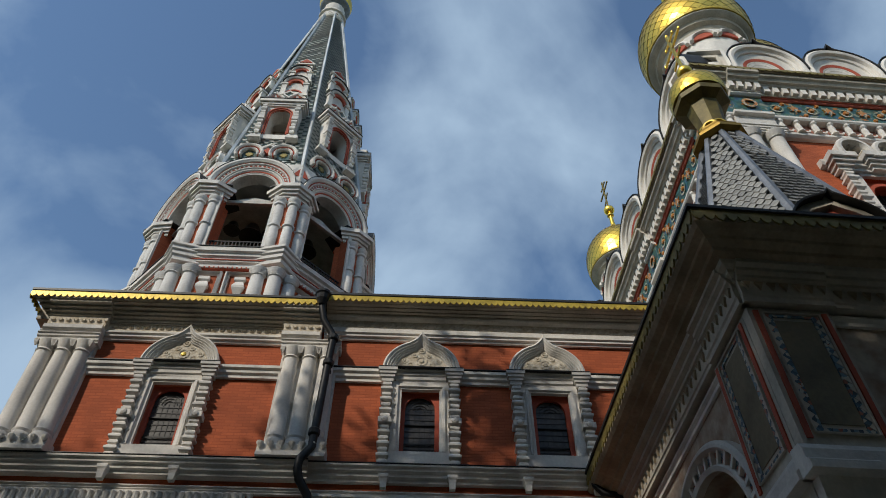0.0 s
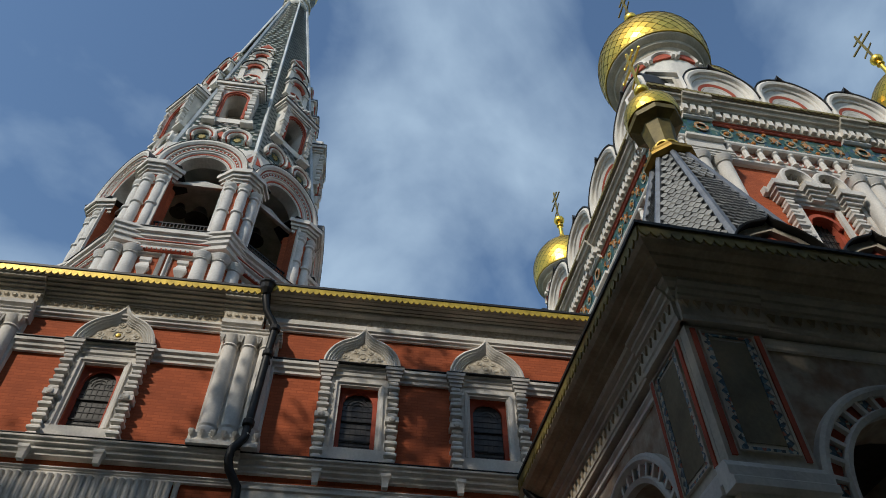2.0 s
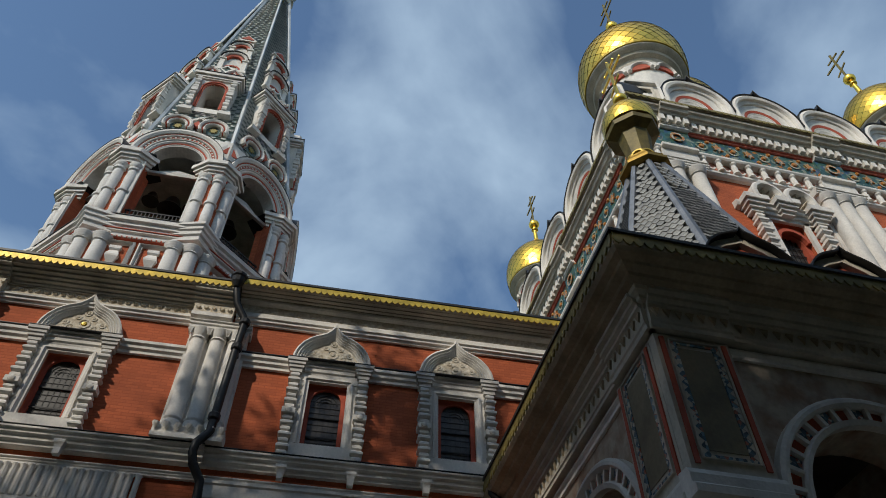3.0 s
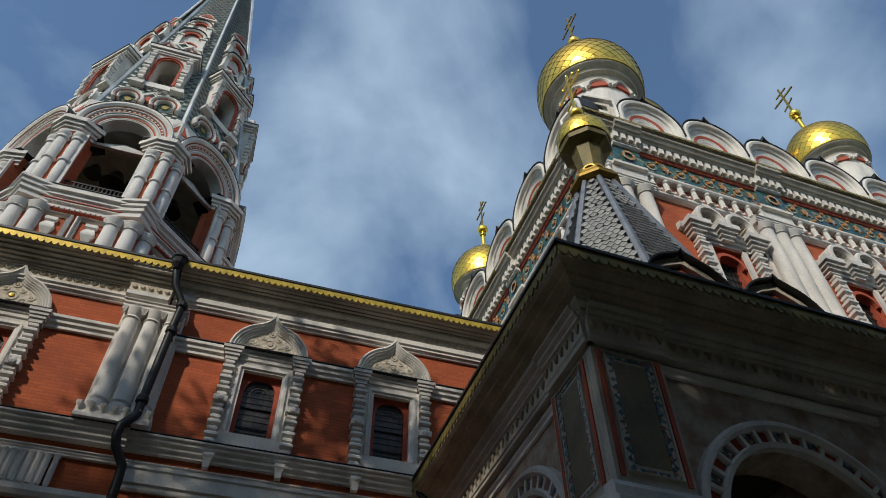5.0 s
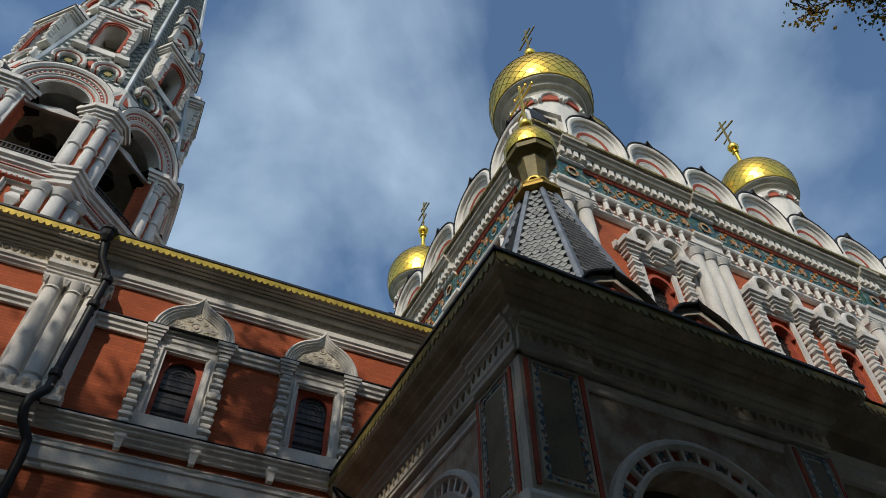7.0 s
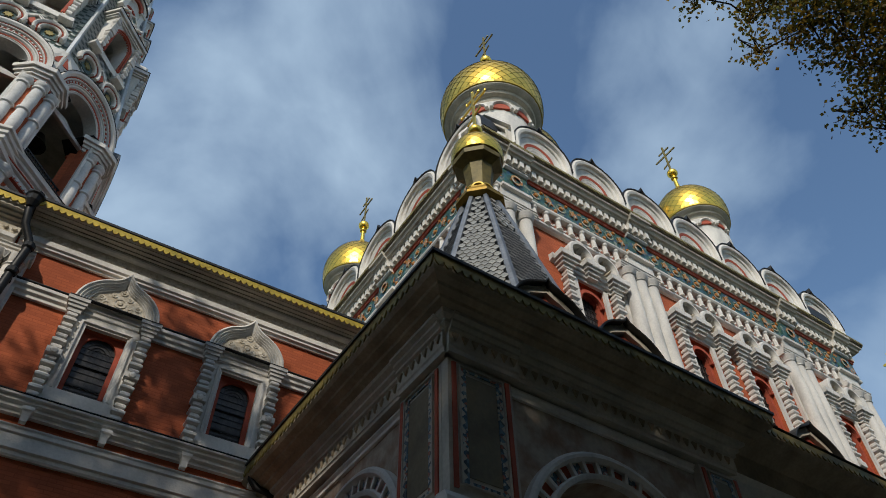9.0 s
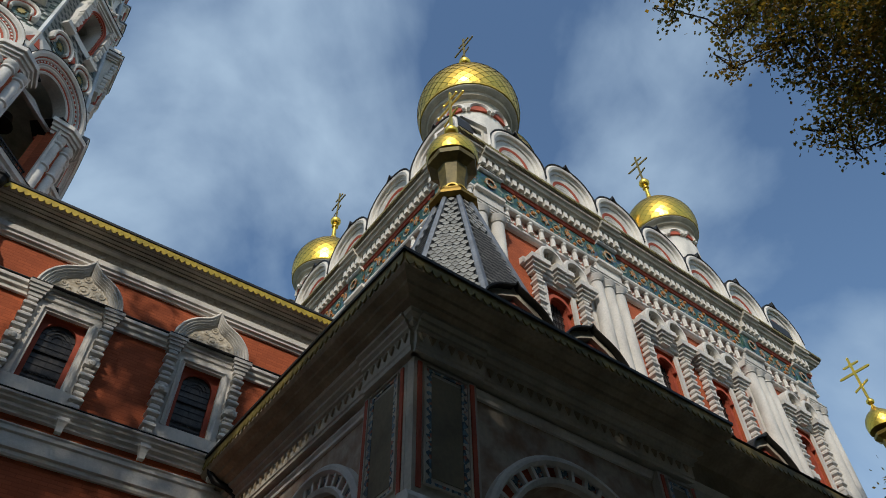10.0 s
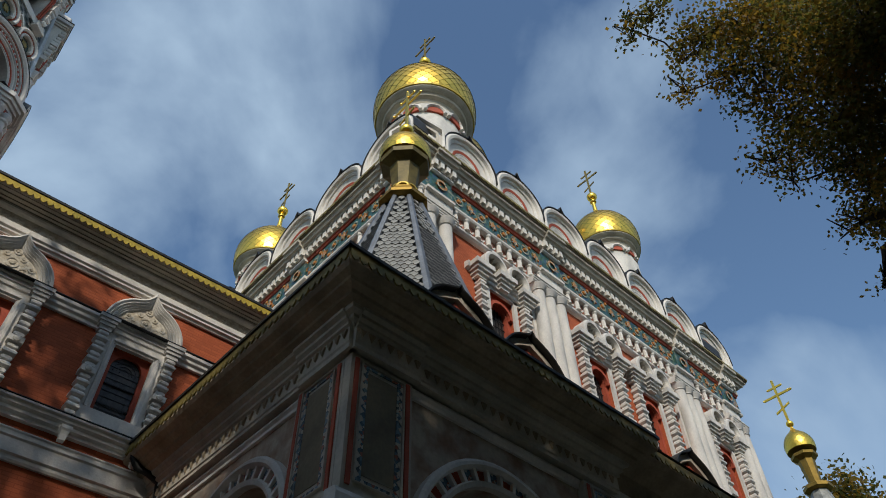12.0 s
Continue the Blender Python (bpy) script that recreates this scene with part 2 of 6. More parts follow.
def part(name, bm, mat, parent, label="", m=None, smooth=None):
    """Links a bmesh as one mesh object under a thing or a part."""
    me = bpy.data.meshes.new(name)
    bmesh.ops.recalc_face_normals(bm, faces=bm.faces[:])
    bm.to_mesh(me)
    bm.free()
    me.materials.append(mat)
    if smooth is not None:
        me.polygons.foreach_set("use_smooth", [True] * len(me.polygons))
        me.set_sharp_from_angle(angle=radians(smooth))
    ob = new(name, me)
    ob.parent = parent
    if m is not None:
        ob.matrix_local = m
    if label:
        ob["label"] = label
    return ob


def again(ob, m, parent=None):
    """The same part once more, with its sub-parts, at the local pose m."""
    o = ob.copy()
    scene.collection.objects.link(o)
    o.parent = parent or ob.parent
    o.matrix_local = m
    for c in ob.children:
        k = c.copy()
        scene.collection.objects.link(k)
        k.parent = o
        k.matrix_local = c.matrix_basis.copy()
    return o


def box(bm, x0, x1, y0, y1, z0, z1):
    v = [bm.verts.new(p) for p in ((x0, y0, z0), (x1, y0, z0), (x1, y1, z0), (x0, y1, z0), (x0, y0, z1), (x1, y0, z1), (x1, y1, z1), (x0, y1, z1))]
    for f in ((0, 1, 2, 3), (4, 5, 6, 7), (0, 1, 5, 4), (1, 2, 6, 5), (2, 3, 7, 6), (3, 0, 4, 7)):
        bm.faces.new([v[i] for i in f])


def boxed(*dims):
    bm = bmesh.new()
    for d in dims:
        box(bm, *d)
    return bm


def slab(bm, outline, y0, y1):
    """A plate: an outline in x and z, from y0 to y1."""
    a, b = [bm.verts.new((x, y0, z)) for x, z in outline], [bm.verts.new((x, y1, z)) for x, z in outline]
    bm.faces.new(a), bm.faces.new(b)
    n = len(a)
    for i in range(n):
        bm.faces.new((a[i], a[(i + 1) % n], b[(i + 1) % n], b[i]))


def mould(bm, profile, x0, x1, cut0=0.0, cut1=0.0):
    """A moulding along x: a closed profile of (out, z), out being towards -y; cut mitres its ends by that much per metre out."""
    a = [bm.verts.new((x0 - cut0 * d, -d, z)) for d, z in profile]
    b = [bm.verts.new((x1 + cut1 * d, -d, z)) for d, z in profile]
    bm.faces.new(a), bm.faces.new(b)
    n = len(a)
    for i in range(n):
        bm.faces.new((a[i], a[(i + 1) % n], b[(i + 1) % n], b[i]))


def moulded(profile, x0, x1, cut0=0.0, cut1=0.0):
    bm = bmesh.new()
    mould(bm, profile, x0, x1, cut0, cut1)
    return bm


def steps(z0, z1, d0, d1, n=3, back=0.0):
    """A cornice profile that steps out from d0 at z0 to d1 at z1."""
    pts = [(back, z0), (d0, z0)]
    for i in range(n):
        za, d = z0 + (z1 - z0) * (i + 1) / n, d0 + (d1 - d0) * (i + 1) / n
        pts += [(pts[-1][0], za - 0.35 * (z1 - z0) / n), (d, za - 0.2 * (z1 - z0) / n)]
    return pts + [(pts[-1][0], z1), (back, z1)]


def lathe(bm, profile, n=20, x=0.0, y=0.0, turn=0.0, cap=True):
    rings = [[bm.verts.new((x + r * math.cos(turn + 2 * math.pi * i / n), y + r * math.sin(turn + 2 * math.pi * i / n), z)) for i in range(n)] for r, z in profile]
    for a, b in zip(rings, rings[1:]):
        for i in range(n):
            bm.faces.new((a[i], a[(i + 1) % n], b[(i + 1) % n], b[i]))
    if cap:
        bm.faces.new(rings[0]), bm.faces.new(rings[-1])


def lathed(profile, n=20, x=0.0, y=0.0, turn=0.0, cap=True):
    bm = bmesh.new()
    lathe(bm, profile, n, x, y, turn, cap)
    return bm


def sweep(bm, path, section, closed=False):
    """Carries a section of (across, out) along a path in x and z; across points to the path's left."""
    rows, n = [], len(path)
    for i in range(n):
        p, q = path[i - 1 if i or closed else 0], path[(i + 1) % n if i + 1 < n or closed else i]
        dx, dz = q[0] - p[0], q[1] - p[1]
        ln = math.hypot(dx, dz) or 1.0
        nx, nz = -dz / ln, dx / ln
        rows.append([bm.verts.new((path[i][0] + nx * a, -d, path[i][1] + nz * a)) for a, d in section])
    k = len(section)
    for i in range(n if closed else n - 1):
        a, b = rows[i], rows[(i + 1) % n]
        for j in range(k):
            bm.faces.new((a[j], a[(j + 1) % k], b[(j + 1) % k], b[j]))
    if not closed:
        bm.faces.new(rows[0]), bm.faces.new(rows[-1])


def swept(path, section, closed=False):
    bm = bmesh.new()
    sweep(bm, path, section, closed)
    return bm


def arc(cx, cz, r, a0=180.0, a1=0.0, n=20):
    return [(cx + r * math.cos(radians(a0 + (a1 - a0) * i / n)), cz + r * math.sin(radians(a0 + (a1 - a0) * i / n))) for i in range(n + 1)]


def keel(cx, z0, half, high, n=14):
    """An ogee arch from left to right: round haunches that turn up into a point."""
    left = [(half * math.cos(radians(180 - 75 * i / n)), high * 0.74 * math.sin(radians(180 - 75 * i / n))) for i in range(n + 1)]
    xs = half * 0.334
    clean = [(x, z) for x, z in left if x < -xs - 0.02 * half] + [(-xs, high * 0.70)]
    tip = [(-xs * (1 - s), high * 0.70 + (high * 0.30) * (0.45 * s + 0.55 * s ** 2.4)) for s in (0.25, 0.5, 0.7, 0.86)]
    half_path = clean + tip
    return [(cx + x, z0 + z) for x, z in half_path] + [(cx, z0 + high)] + [(cx - x, z0 + z) for x, z in reversed(half_path)]


def low_keel(half, high):
    """A round arch with a short raised point."""
    left = [(half * math.cos(radians(a)), high * 0.86 * math.sin(radians(a))) for a in range(180, 101, -8)] + [(-0.06 * half, high * 0.91)]
    return left + [(0.0, high)] + [(-x, z) for x, z in reversed(left)]


def wall_cells(bm, x0, x1, z0, z1, y0, y1, holes):
    """A wall from y0 (outside) to y1 with rectangular openings (x0, x1, z0, z1) through it."""
    xs = sorted({x0, x1, *[h[0] for h in holes], *[h[1] for h in holes]})
    zs = sorted({z0, z1, *[h[2] for h in holes], *[h[3] for h in holes]})

    def full(i, j):
        if not (0 <= i < len(xs) - 1 and 0 <= j < len(zs) - 1):
            return False
        x, z = (xs[i] + xs[i + 1]) / 2, (zs[j] + zs[j + 1]) / 2
        return not any(h[0] < x < h[1] and h[2] < z < h[3] for h in holes)

    for i in range(len(xs) - 1):
        for j in range(len(zs) - 1):
            if not full(i, j):
                continue
            a, b, c, d = xs[i], xs[i + 1], zs[j], zs[j + 1]
            quads = [((a, y0, c), (b, y0, c), (b, y0, d), (a, y0, d)), ((a, y1, c), (b, y1, c), (b, y1, d), (a, y1, d))]
            if not full(i - 1, j):
                quads.append(((a, y0, c), (a, y1, c), (a, y1, d), (a, y0, d)))
            if not full(i + 1, j):
                quads.append(((b, y0, c), (b, y1, c), (b, y1, d), (b, y0, d)))
            if not full(i, j - 1):
                quads.append(((a, y0, c), (b, y0, c), (b, y1, c), (a, y1, c)))
            if not full(i, j + 1):
                quads.append(((a, y0, d), (b, y0, d), (b, y1, d), (a, y1, d)))
            for q in quads:
                bm.faces.new([bm.verts.new(p) for p in q])
    bmesh.ops.remove_doubles(bm, verts=bm.verts[:], dist=0.0005)


def arched_panel(bm, x0, x1, z0, z1, cx, half, zb, zs, y0, y1, n=14):
    """A panel with an arched opening: half wide each way, from zb, springing at zs; flush at the bottom when zb == z0."""
    head = arc(cx, zs, half, 180, 0, n)
    for y, flip in ((y0, 0), (y1, 1)):
        pts = lambda seq: [bm.verts.new((x, y, z)) for x, z in seq]
        bm.faces.new(pts([(x0, z0), (cx - half, z0), (cx - half, zs), (x0, zs)]))
        bm.faces.new(pts([(x1, z0), (cx + half, z0), (cx + half, zs), (x1, zs)]))
        bm.faces.new(pts([(x0, zs), (cx - half, zs), (x0, z1)]))
        bm.faces.new(pts([(x1, zs), (cx + half, zs), (x1, z1)]))
        for i in range(n):
            xa, xb = x0 + (x1 - x0) * i / n, x0 + (x1 - x0) * (i + 1) / n
            bm.faces.new(pts([head[i], head[i + 1], (xb, z1), (xa, z1)]))
        if zb > z0:
            bm.faces.new(pts([(cx - half, z0), (cx + half, z0), (cx + half, zb), (cx - half, zb)]))
    rim = [(cx - half, zb)] + head + [(cx + half, zb)]
    for p, q in zip(rim, rim[1:]):
        bm.faces.new([bm.verts.new(v) for v in ((p[0], y0, p[1]), (q[0], y0, q[1]), (q[0], y1, q[1]), (p[0], y1, p[1]))])
    for p, q in (((x0, z0), (x0, z1)), ((x0, z1), (x1, z1)), ((x1, z1), (x1, z0))):
        bm.faces.new([bm.verts.new(v) for v in ((p[0], y0, p[1]), (q[0], y0, q[1]), (q[0], y1, q[1]), (p[0], y1, p[1]))])
    bmesh.ops.remove_doubles(bm, verts=bm.verts[:], dist=0.0005)


def scallops(x0, x1, z, drop=0.16, width=0.2, d=0.0, thick=0.025):
    """A hanging fringe of pointed scallops along x."""
    bm = bmesh.new()
    n = max(1, round((x1 - x0) / width))
    w = (x1 - x0) / n
    for i in range(n):
        a = x0 + i * w
        pts = [(a, z), (a + w, z), (a + w, z - drop * 0.5), (a + w * 0.82, z - drop * 0.8), (a + w * 0.5, z - drop), (a + w * 0.18, z - drop * 0.8), (a, z - drop * 0.5)]
        slab(bm, pts, -d - thick, -d)
    return bm


def bead_column(r, z0, z1, rings=3, n=14):
    """A swelling column with beads along it."""
    h = z1 - z0
    pts = [(r * 1.3, z0), (r * 1.3, z0 + 0.05 * h), (r * 0.95, z0 + 0.07 * h)]
    for k in range(rings):
        a, b = 0.08 + 0.84 * k / rings, 0.08 + 0.84 * (k + 1) / rings
        pts += [(r * 0.92, z0 + a * h), (r * 1.05, z0 + (a + b) / 2 * h), (r * 0.92, z0 + (b - 0.055) * h), (r * 1.22, z0 + (b - 0.04) * h), (r * 1.22, z0 + (b - 0.012) * h), (r * 0.9, z0 + b * h)]
    pts += [(r * 1.0, z0 + 0.93 * h), (r * 1.35, z0 + 0.96 * h), (r * 1.35, z1)]
    return lathed(pts, n)


def plain_column(r, z0, z1, n=18):
    h = z1 - z0
    return lathed([(r * 1.3, z0), (r * 1.3, z0 + 0.12), (r * 1.1, z0 + 0.18), (r * 1.2, z0 + 0.24), (r, z0 + 0.3), (r * 1.04, z0 + 0.45 * h), (r * 0.92, z1 - 0.3), (r * 1.1, z1 - 0.27), (r * 0.95, z1 - 0.22), (r * 1.3, z1 - 0.06), (r * 1.35, z1)], n)


def carved_post(z0, z1, w=0.16, rows=13):
    """A carved four-sided window post: stacked lozenges with a square block at mid height."""
    h, pts = (z1 - z0) / rows, []
    for i in range(rows):
        z = z0 + i * h
        k = 1.0 if i % 2 else 0.78
        if i == rows // 2:
            pts += [(w * 0.98, z + 0.04 * h), (w * 0.98, z + 0.97 * h)]
        else:
            pts += [(w * 0.6 * k, z + 0.02 * h), (w * 0.9 * k, z + h * 0.28), (w * 0.9 * k, z + h * 0.62), (w * 0.58 * k, z + h * 0.98)]
    return lathed(pts, 4, 0, -w * 0.55, math.pi / 4)


def onion(r, sub=24):
    """The outline of a gilded onion dome about its widest ring."""
    return [(r * a, r * b) for a, b in ((0.95, -0.42), (0.98, -0.28), (0.997, -0.13), (1.0, 0.0), (0.985, 0.17), (0.94, 0.35), (0.865, 0.52), (0.765, 0.69), (0.64, 0.84), (0.5, 0.97), (0.36, 1.09), (0.235, 1.21), (0.14, 1.36), (0.075, 1.54), (0.05, 1.66))]


def scale_shell(profile, n, rows, lift=0.012):
    """Diamond plates that overlap on a surface of revolution."""
    zs = [p[1] for p in profile]
    lens = [0.0]
    for p, q in zip(profile, profile[1:]):
        lens.append(lens[-1] + math.hypot(q[0] - p[0], q[1] - p[1]))

    def at(t):
        s = min(max(t, 0), 1) * lens[-1]
        for i in range(len(lens) - 1):
            if s <= lens[i + 1] + 1e-9:
                k = (s - lens[i]) / (lens[i + 1] - lens[i])
                return profile[i][0] + k * (profile[i + 1][0] - profile[i][0]), profile[i][1] + k * (profile[i + 1][1] - profile[i][1])
        return profile[-1]

    bm = bmesh.new()
    for i in range(-1, rows):
        for j in range(n):
            a = 2 * math.pi * (j + 0.5 * (i % 2)) / n
            da = math.pi / n * 0.975
            pts = []
            for t, off, up in (((i) / rows, 0, 1 + lift), ((i + 1) / rows, 1, 1 + lift * 0.6), ((i + 2) / rows, 0, 1.0), ((i + 1) / rows, -1, 1 + lift * 0.6)):
                r, z = at(t)
                pts.append(bm.verts.new((r * up * math.cos(a + off * da), r * up * math.sin(a + off * da), z)))
            try:
                bm.faces.new(pts)
            except ValueError:
                pass
    return bm


def cross(h):
    """A three-barred cross of that height, its arms along x, thin and with knobbed ends."""
    t = 0.023 * h
    bm = boxed((-t, t, -t * 0.6, t * 0.6, 0, h), (-0.3 * h, 0.3 * h, -t * 0.55, t * 0.55, 0.62 * h, 0.62 * h + 2 * t), (-0.15 * h, 0.15 * h, -t * 0.5, t * 0.5, 0.81 * h, 0.81 * h + 1.8 * t))
    slab(bm, [(-0.16 * h, 0.36 * h), (0.16 * h, 0.24 * h), (0.16 * h, 0.24 * h + 1.8 * t), (-0.16 * h, 0.36 * h + 1.8 * t)], -t * 0.45, t * 0.45)
    for x, z in ((0, h), (-0.3 * h, 0.62 * h + t), (0.3 * h, 0.62 * h + t), (-0.15 * h, 0.81 * h + t), (0.15 * h, 0.81 * h + t)):
        bmesh.ops.create_icosphere(bm, subdivisions=1, radius=t * 1.05, matrix=Matrix.Translation((x, 0, z)))
    return bm


def rz(deg):
    return Matrix.Rotation(radians(deg), 4, "Z")


def tr(x, y, z):
    return Matrix.Translation((x, y, z))


# ---------------------------------------------------------------- ground
bm = bmesh.new()
n = 48
ring0 = [bm.verts.new((10 + 1500 * math.cos(2 * math.pi * i / n), 10 + 1500 * math.sin(2 * math.pi * i / n), 0)) for i in range(n)]
bm.faces.new(ring0)
part("ground", bm, GRASS, None)
tagged(bpy.data.objects["ground"], "short green park grass round the church", "ground", kind="structure")
# court out of view, added pale as a reflector for eaves and porch
tagged(part("pavement", boxed((-16, 34, -7, 13.5, 0.0, 0.03)), PAVING, None), "unseen pale paving that bounces warm light onto the church", "pavement", kind="structure")

# ---------------------------------------------------------------- the low wing
WING = tr(0, 13, 0) @ rz(-2.18)
wing = thing("church_wing", "long red brick church wing with white carved trim", "building", WING)
U0, U1, EAVE = -8.0, 9.0, 13.96
WIN_U = (-4.80, 0.55, 3.37)
holes = [(u - 0.41, u + 0.41, 10.08, 11.66) for u in WIN_U]
bm = bmesh.new()
wall_cells(bm, U0, U1, 0.0, 13.9, 0.0, 0.7, holes)
part("wall", bm, RED, wing)
part("wall", boxed((U0, U0 + 0.7, 0.7, 14.0, 0, 13.9)), RED, wing)
part("wall", boxed((U0, U1, 14.0, 14.7, 0, 13.9)), RED, wing)
part("floor", boxed((U0 + 0.7, U1, 0.72, 14, 9.0, 9.25)), DARK_IN, wing)
# roof: eaves plate, cove, hipped sheet metal
LIP = 0.54
SPLIT = -1.76
bm = bmesh.new()
e0, e1 = U0 - LIP, U1
v = [bm.verts.new(p) for p in ((e0, -LIP, EAVE - 0.06), (e1, -LIP, EAVE + 0.13), (e1, 14.9, EAVE + 0.1), (e0, 14.9, EAVE - 0.06), (-3, 7, 16.1), (e1, 7, 16.3))]
for f in ((0, 1, 5, 4), (1, 2, 5), (2, 3, 4, 5), (3, 0, 4), (0, 1, 2, 3)):
    bm.faces.new([v[i] for i in f])
part("roof", bm, DARK_METAL, wing)


def eaves_bay(a, b, corner, eave, low, mid, high):
    """One bay's moulding, frieze, stepped cove, metal edge and gilt fringe; low, mid and high are the frieze's levels."""
    part("moulding", moulded([(0.0, low), (0.06, low), (0.08, low + 0.05), (0.12, low + 0.07), (0.12, low + 0.12), (0.16, low + 0.15), (0.16, mid), (0.0, mid)], a, b, corner), WHITE, wing)
    part("frieze", moulded([(0.0, mid), (0.07, mid), (0.07, high), (0.0, high)], a, b, corner), CREAM, wing, "cream carved stone frieze")
    h = eave - 0.05 - high
    prof = [(0.0, high), (0.1, high)]
    for i, d in enumerate((0.13, 0.2, 0.27, 0.36, 0.45)):
        z = high + h * (0.1 + 0.17 * i)
        prof += [(prof[-1][0], z), (d, z + 0.035 * h), (d, z + 0.1 * h)]
    prof += [(LIP - 0.02, high + 0.96 * h), (LIP, eave - 0.04), (LIP, eave + 0.09), (0.0, eave + 0.09)]
    part("cove", moulded(prof, a, b, corner), COVE, wing)
    part("eaves_edge", moulded([(LIP, eave + 0.04), (LIP + 0.05, eave + 0.06), (LIP + 0.05, eave + 0.12), (LIP, eave + 0.12)], a - LIP * corner, b), DARK_METAL, wing)
    part("fringe", scallops(a - LIP * corner, b, eave + 0.05, 0.18, 0.14, LIP + 0.004), GOLD_PAINT, wing, "gold painted scalloped metal fringe")
    return prof


prof = eaves_bay(U0, SPLIT - 0.03, 1.0, EAVE - 0.16, 12.85, 13.05, 13.33)
eaves_bay(SPLIT + 0.03, U1, 0.0, EAVE, 13.08, 13.36, 13.68)
part("upper_bead", moulded([(0.07, 13.66), (0.17, 13.68), (0.2, 13.72), (0.17, 13.78), (0.07, 13.78)], SPLIT + 0.03, U1), WHITE, wing)
# the column bays carry the entablature forward
for a, b, k in ((U0 - 0.02, -6.7, 1.0), (-2.66, SPLIT - 0.02, 0.0)):
    part("moulding_break", moulded([(0.1, 12.83), (0.24, 12.83), (0.28, 12.9), (0.34, 12.94), (0.34, 13.04), (0.1, 13.05)], a, b), WHITE, wing)
    part("frieze_break", moulded([(0.05, 13.05), (0.25, 13.05), (0.25, 13.33), (0.05, 13.33)], a, b), CREAM, wing)
    part("cove_break", moulded([(min(d + 0.14, LIP - 0.004) if d else 0.0, z) for d, z in prof[:-2]] + [(LIP - 0.004, EAVE - 0.21), (0.0, EAVE - 0.21)], a - 0.04, b + 0.04), COVE, wing)
leaf = None
k = int((SPLIT - 0.03 - U0) / 0.17)
for i in range(k):
    u = U0 + (i + 0.5) * (SPLIT - 0.03 - U0) / k
    m = tr(u, -0.255 if u < -6.7 or u > -2.66 else -0.075, 13.3)
    leaf = part("carved_leaf", swept(arc(0, -0.06, 0.062, 180, 360, 6), [(0, 0), (0.03, 0.01), (0.018, 0.04)]), CREAM, wing, m=m) if leaf is None else again(leaf, m)
flower = None
for i in range(34):
    m = tr(SPLIT + 0.2 + i * 0.31, -0.07, 13.52)
    flower = part("carved_flower", (lambda q: (slab(q, [(0.1 * (1 if j % 2 else 0.42) * math.cos(j * math.pi / 4), 0.1 * (1 if j % 2 else 0.42) * math.sin(j * math.pi / 4)) for j in range(8)], -0.018, 0), q)[1])(bmesh.new()), CREAM, wing, m=m) if flower is None else again(flower, m)
part("fringe", scallops(0, 15.0, EAVE - 0.11, 0.18, 0.14, 0.004), GOLD_PAINT, wing, m=tr(U0 - LIP, 14.46, 0) @ rz(-90))
part("cove", boxed((U0 - LIP + 0.03, U0, 0.02, 14, 13.5, EAVE - 0.07)), COVE, wing)

# string courses, sill band and lower bands
STRING = [(0.0, 11.86), (0.07, 11.86), (0.07, 11.93), (0.12, 11.97), (0.12, 12.04), (0.17, 12.08), (0.17, 12.15), (0.0, 12.18)]
edges = [-6.78] + [e for u in WIN_U for e in (u - 0.86, u + 0.86)] + [U1]
for a, b in zip(edges[::2], edges[1::2]):
    if a < -2.5 < b:
        part("string_course", moulded(STRING, a, -2.55), WHITE, wing)
        a = -1.4
    part("string_course", moulded(STRING, a, b), WHITE, wing)
    part("lead_flashing", boxed((a, b, -0.185, -0.0, 12.184, 12.2)), DARK_METAL, wing)
for a, b, d in ((U0 - 0.02, -1.6, 0.08), (-1.6, U1, 0.0)):
    part("sill_band", moulded([(0.0, 9.38), (0.1 + d, 9.38), (0.1 + d, 9.43), (0.16 + d, 9.47), (0.16 + d, 9.53), (0.22 + d, 9.57), (0.22 + d, 9.62), (0.27 + d, 9.65), (0.27 + d, 9.69), (0.0, 9.7)], a, b), WHITE, wing)
    part("lead_flashing", boxed((a, b, -0.285 - d, 0, 9.704, 9.716)), DARK_METAL, wing)
    part("lower_band", moulded([(0.0, 9.08), (0.04 + d / 2, 9.08), (0.04 + d / 2, 9.11), (0.06 + d / 2, 9.13), (0.06 + d / 2, 9.16), (0.09 + d / 2, 9.18), (0.09 + d / 2, 9.2), (0.0, 9.21)], a, b), WHITE, wing)
corbel = None
for u in WIN_U:
    for s in (-0.67, 0.67):
        m = tr(u + s, -0.12 if u > -3 else -0.2, 9.38)
        if corbel is None:
            corbel = part("corbel", lathed([(0.03, -0.2), (0.08, -0.18), (0.09, -0.06), (0.11, 0.0), (0.14, 0.04), (0.14, 0.1)], 4, 0, -0.07, math.pi / 4), WHITE, wing, m=m)
        else:
            again(corbel, m)
# fluted band under the corner bay, and the plain white course beside it
bm = bmesh.new()
box(bm, U0, -2.8, -0.1, 0.0, 8.42, 9.1)
part("flute_ground", bm, WHITE, wing)
flute = None
for i in range(38):
    m = tr(U0 + 0.12 + i * 0.142, -0.1, 8.46)
    if flute is None:
        flute = part("flute", lathed([(0.042, 0), (0.055, 0.04), (0.055, 0.52), (0.07, 0.58), (0.03, 0.62)], 8), WHITE, wing, m=m)
    else:
        again(flute, m)
part("white_course", moulded([(0.0, 8.62), (0.06, 8.62), (0.08, 8.66), (0.08, 8.72), (0.12, 8.75), (0.12, 9.0), (0.15, 9.03), (0.15, 9.08), (0.0, 9.09)], -1.5, U1), WHITE, wing)
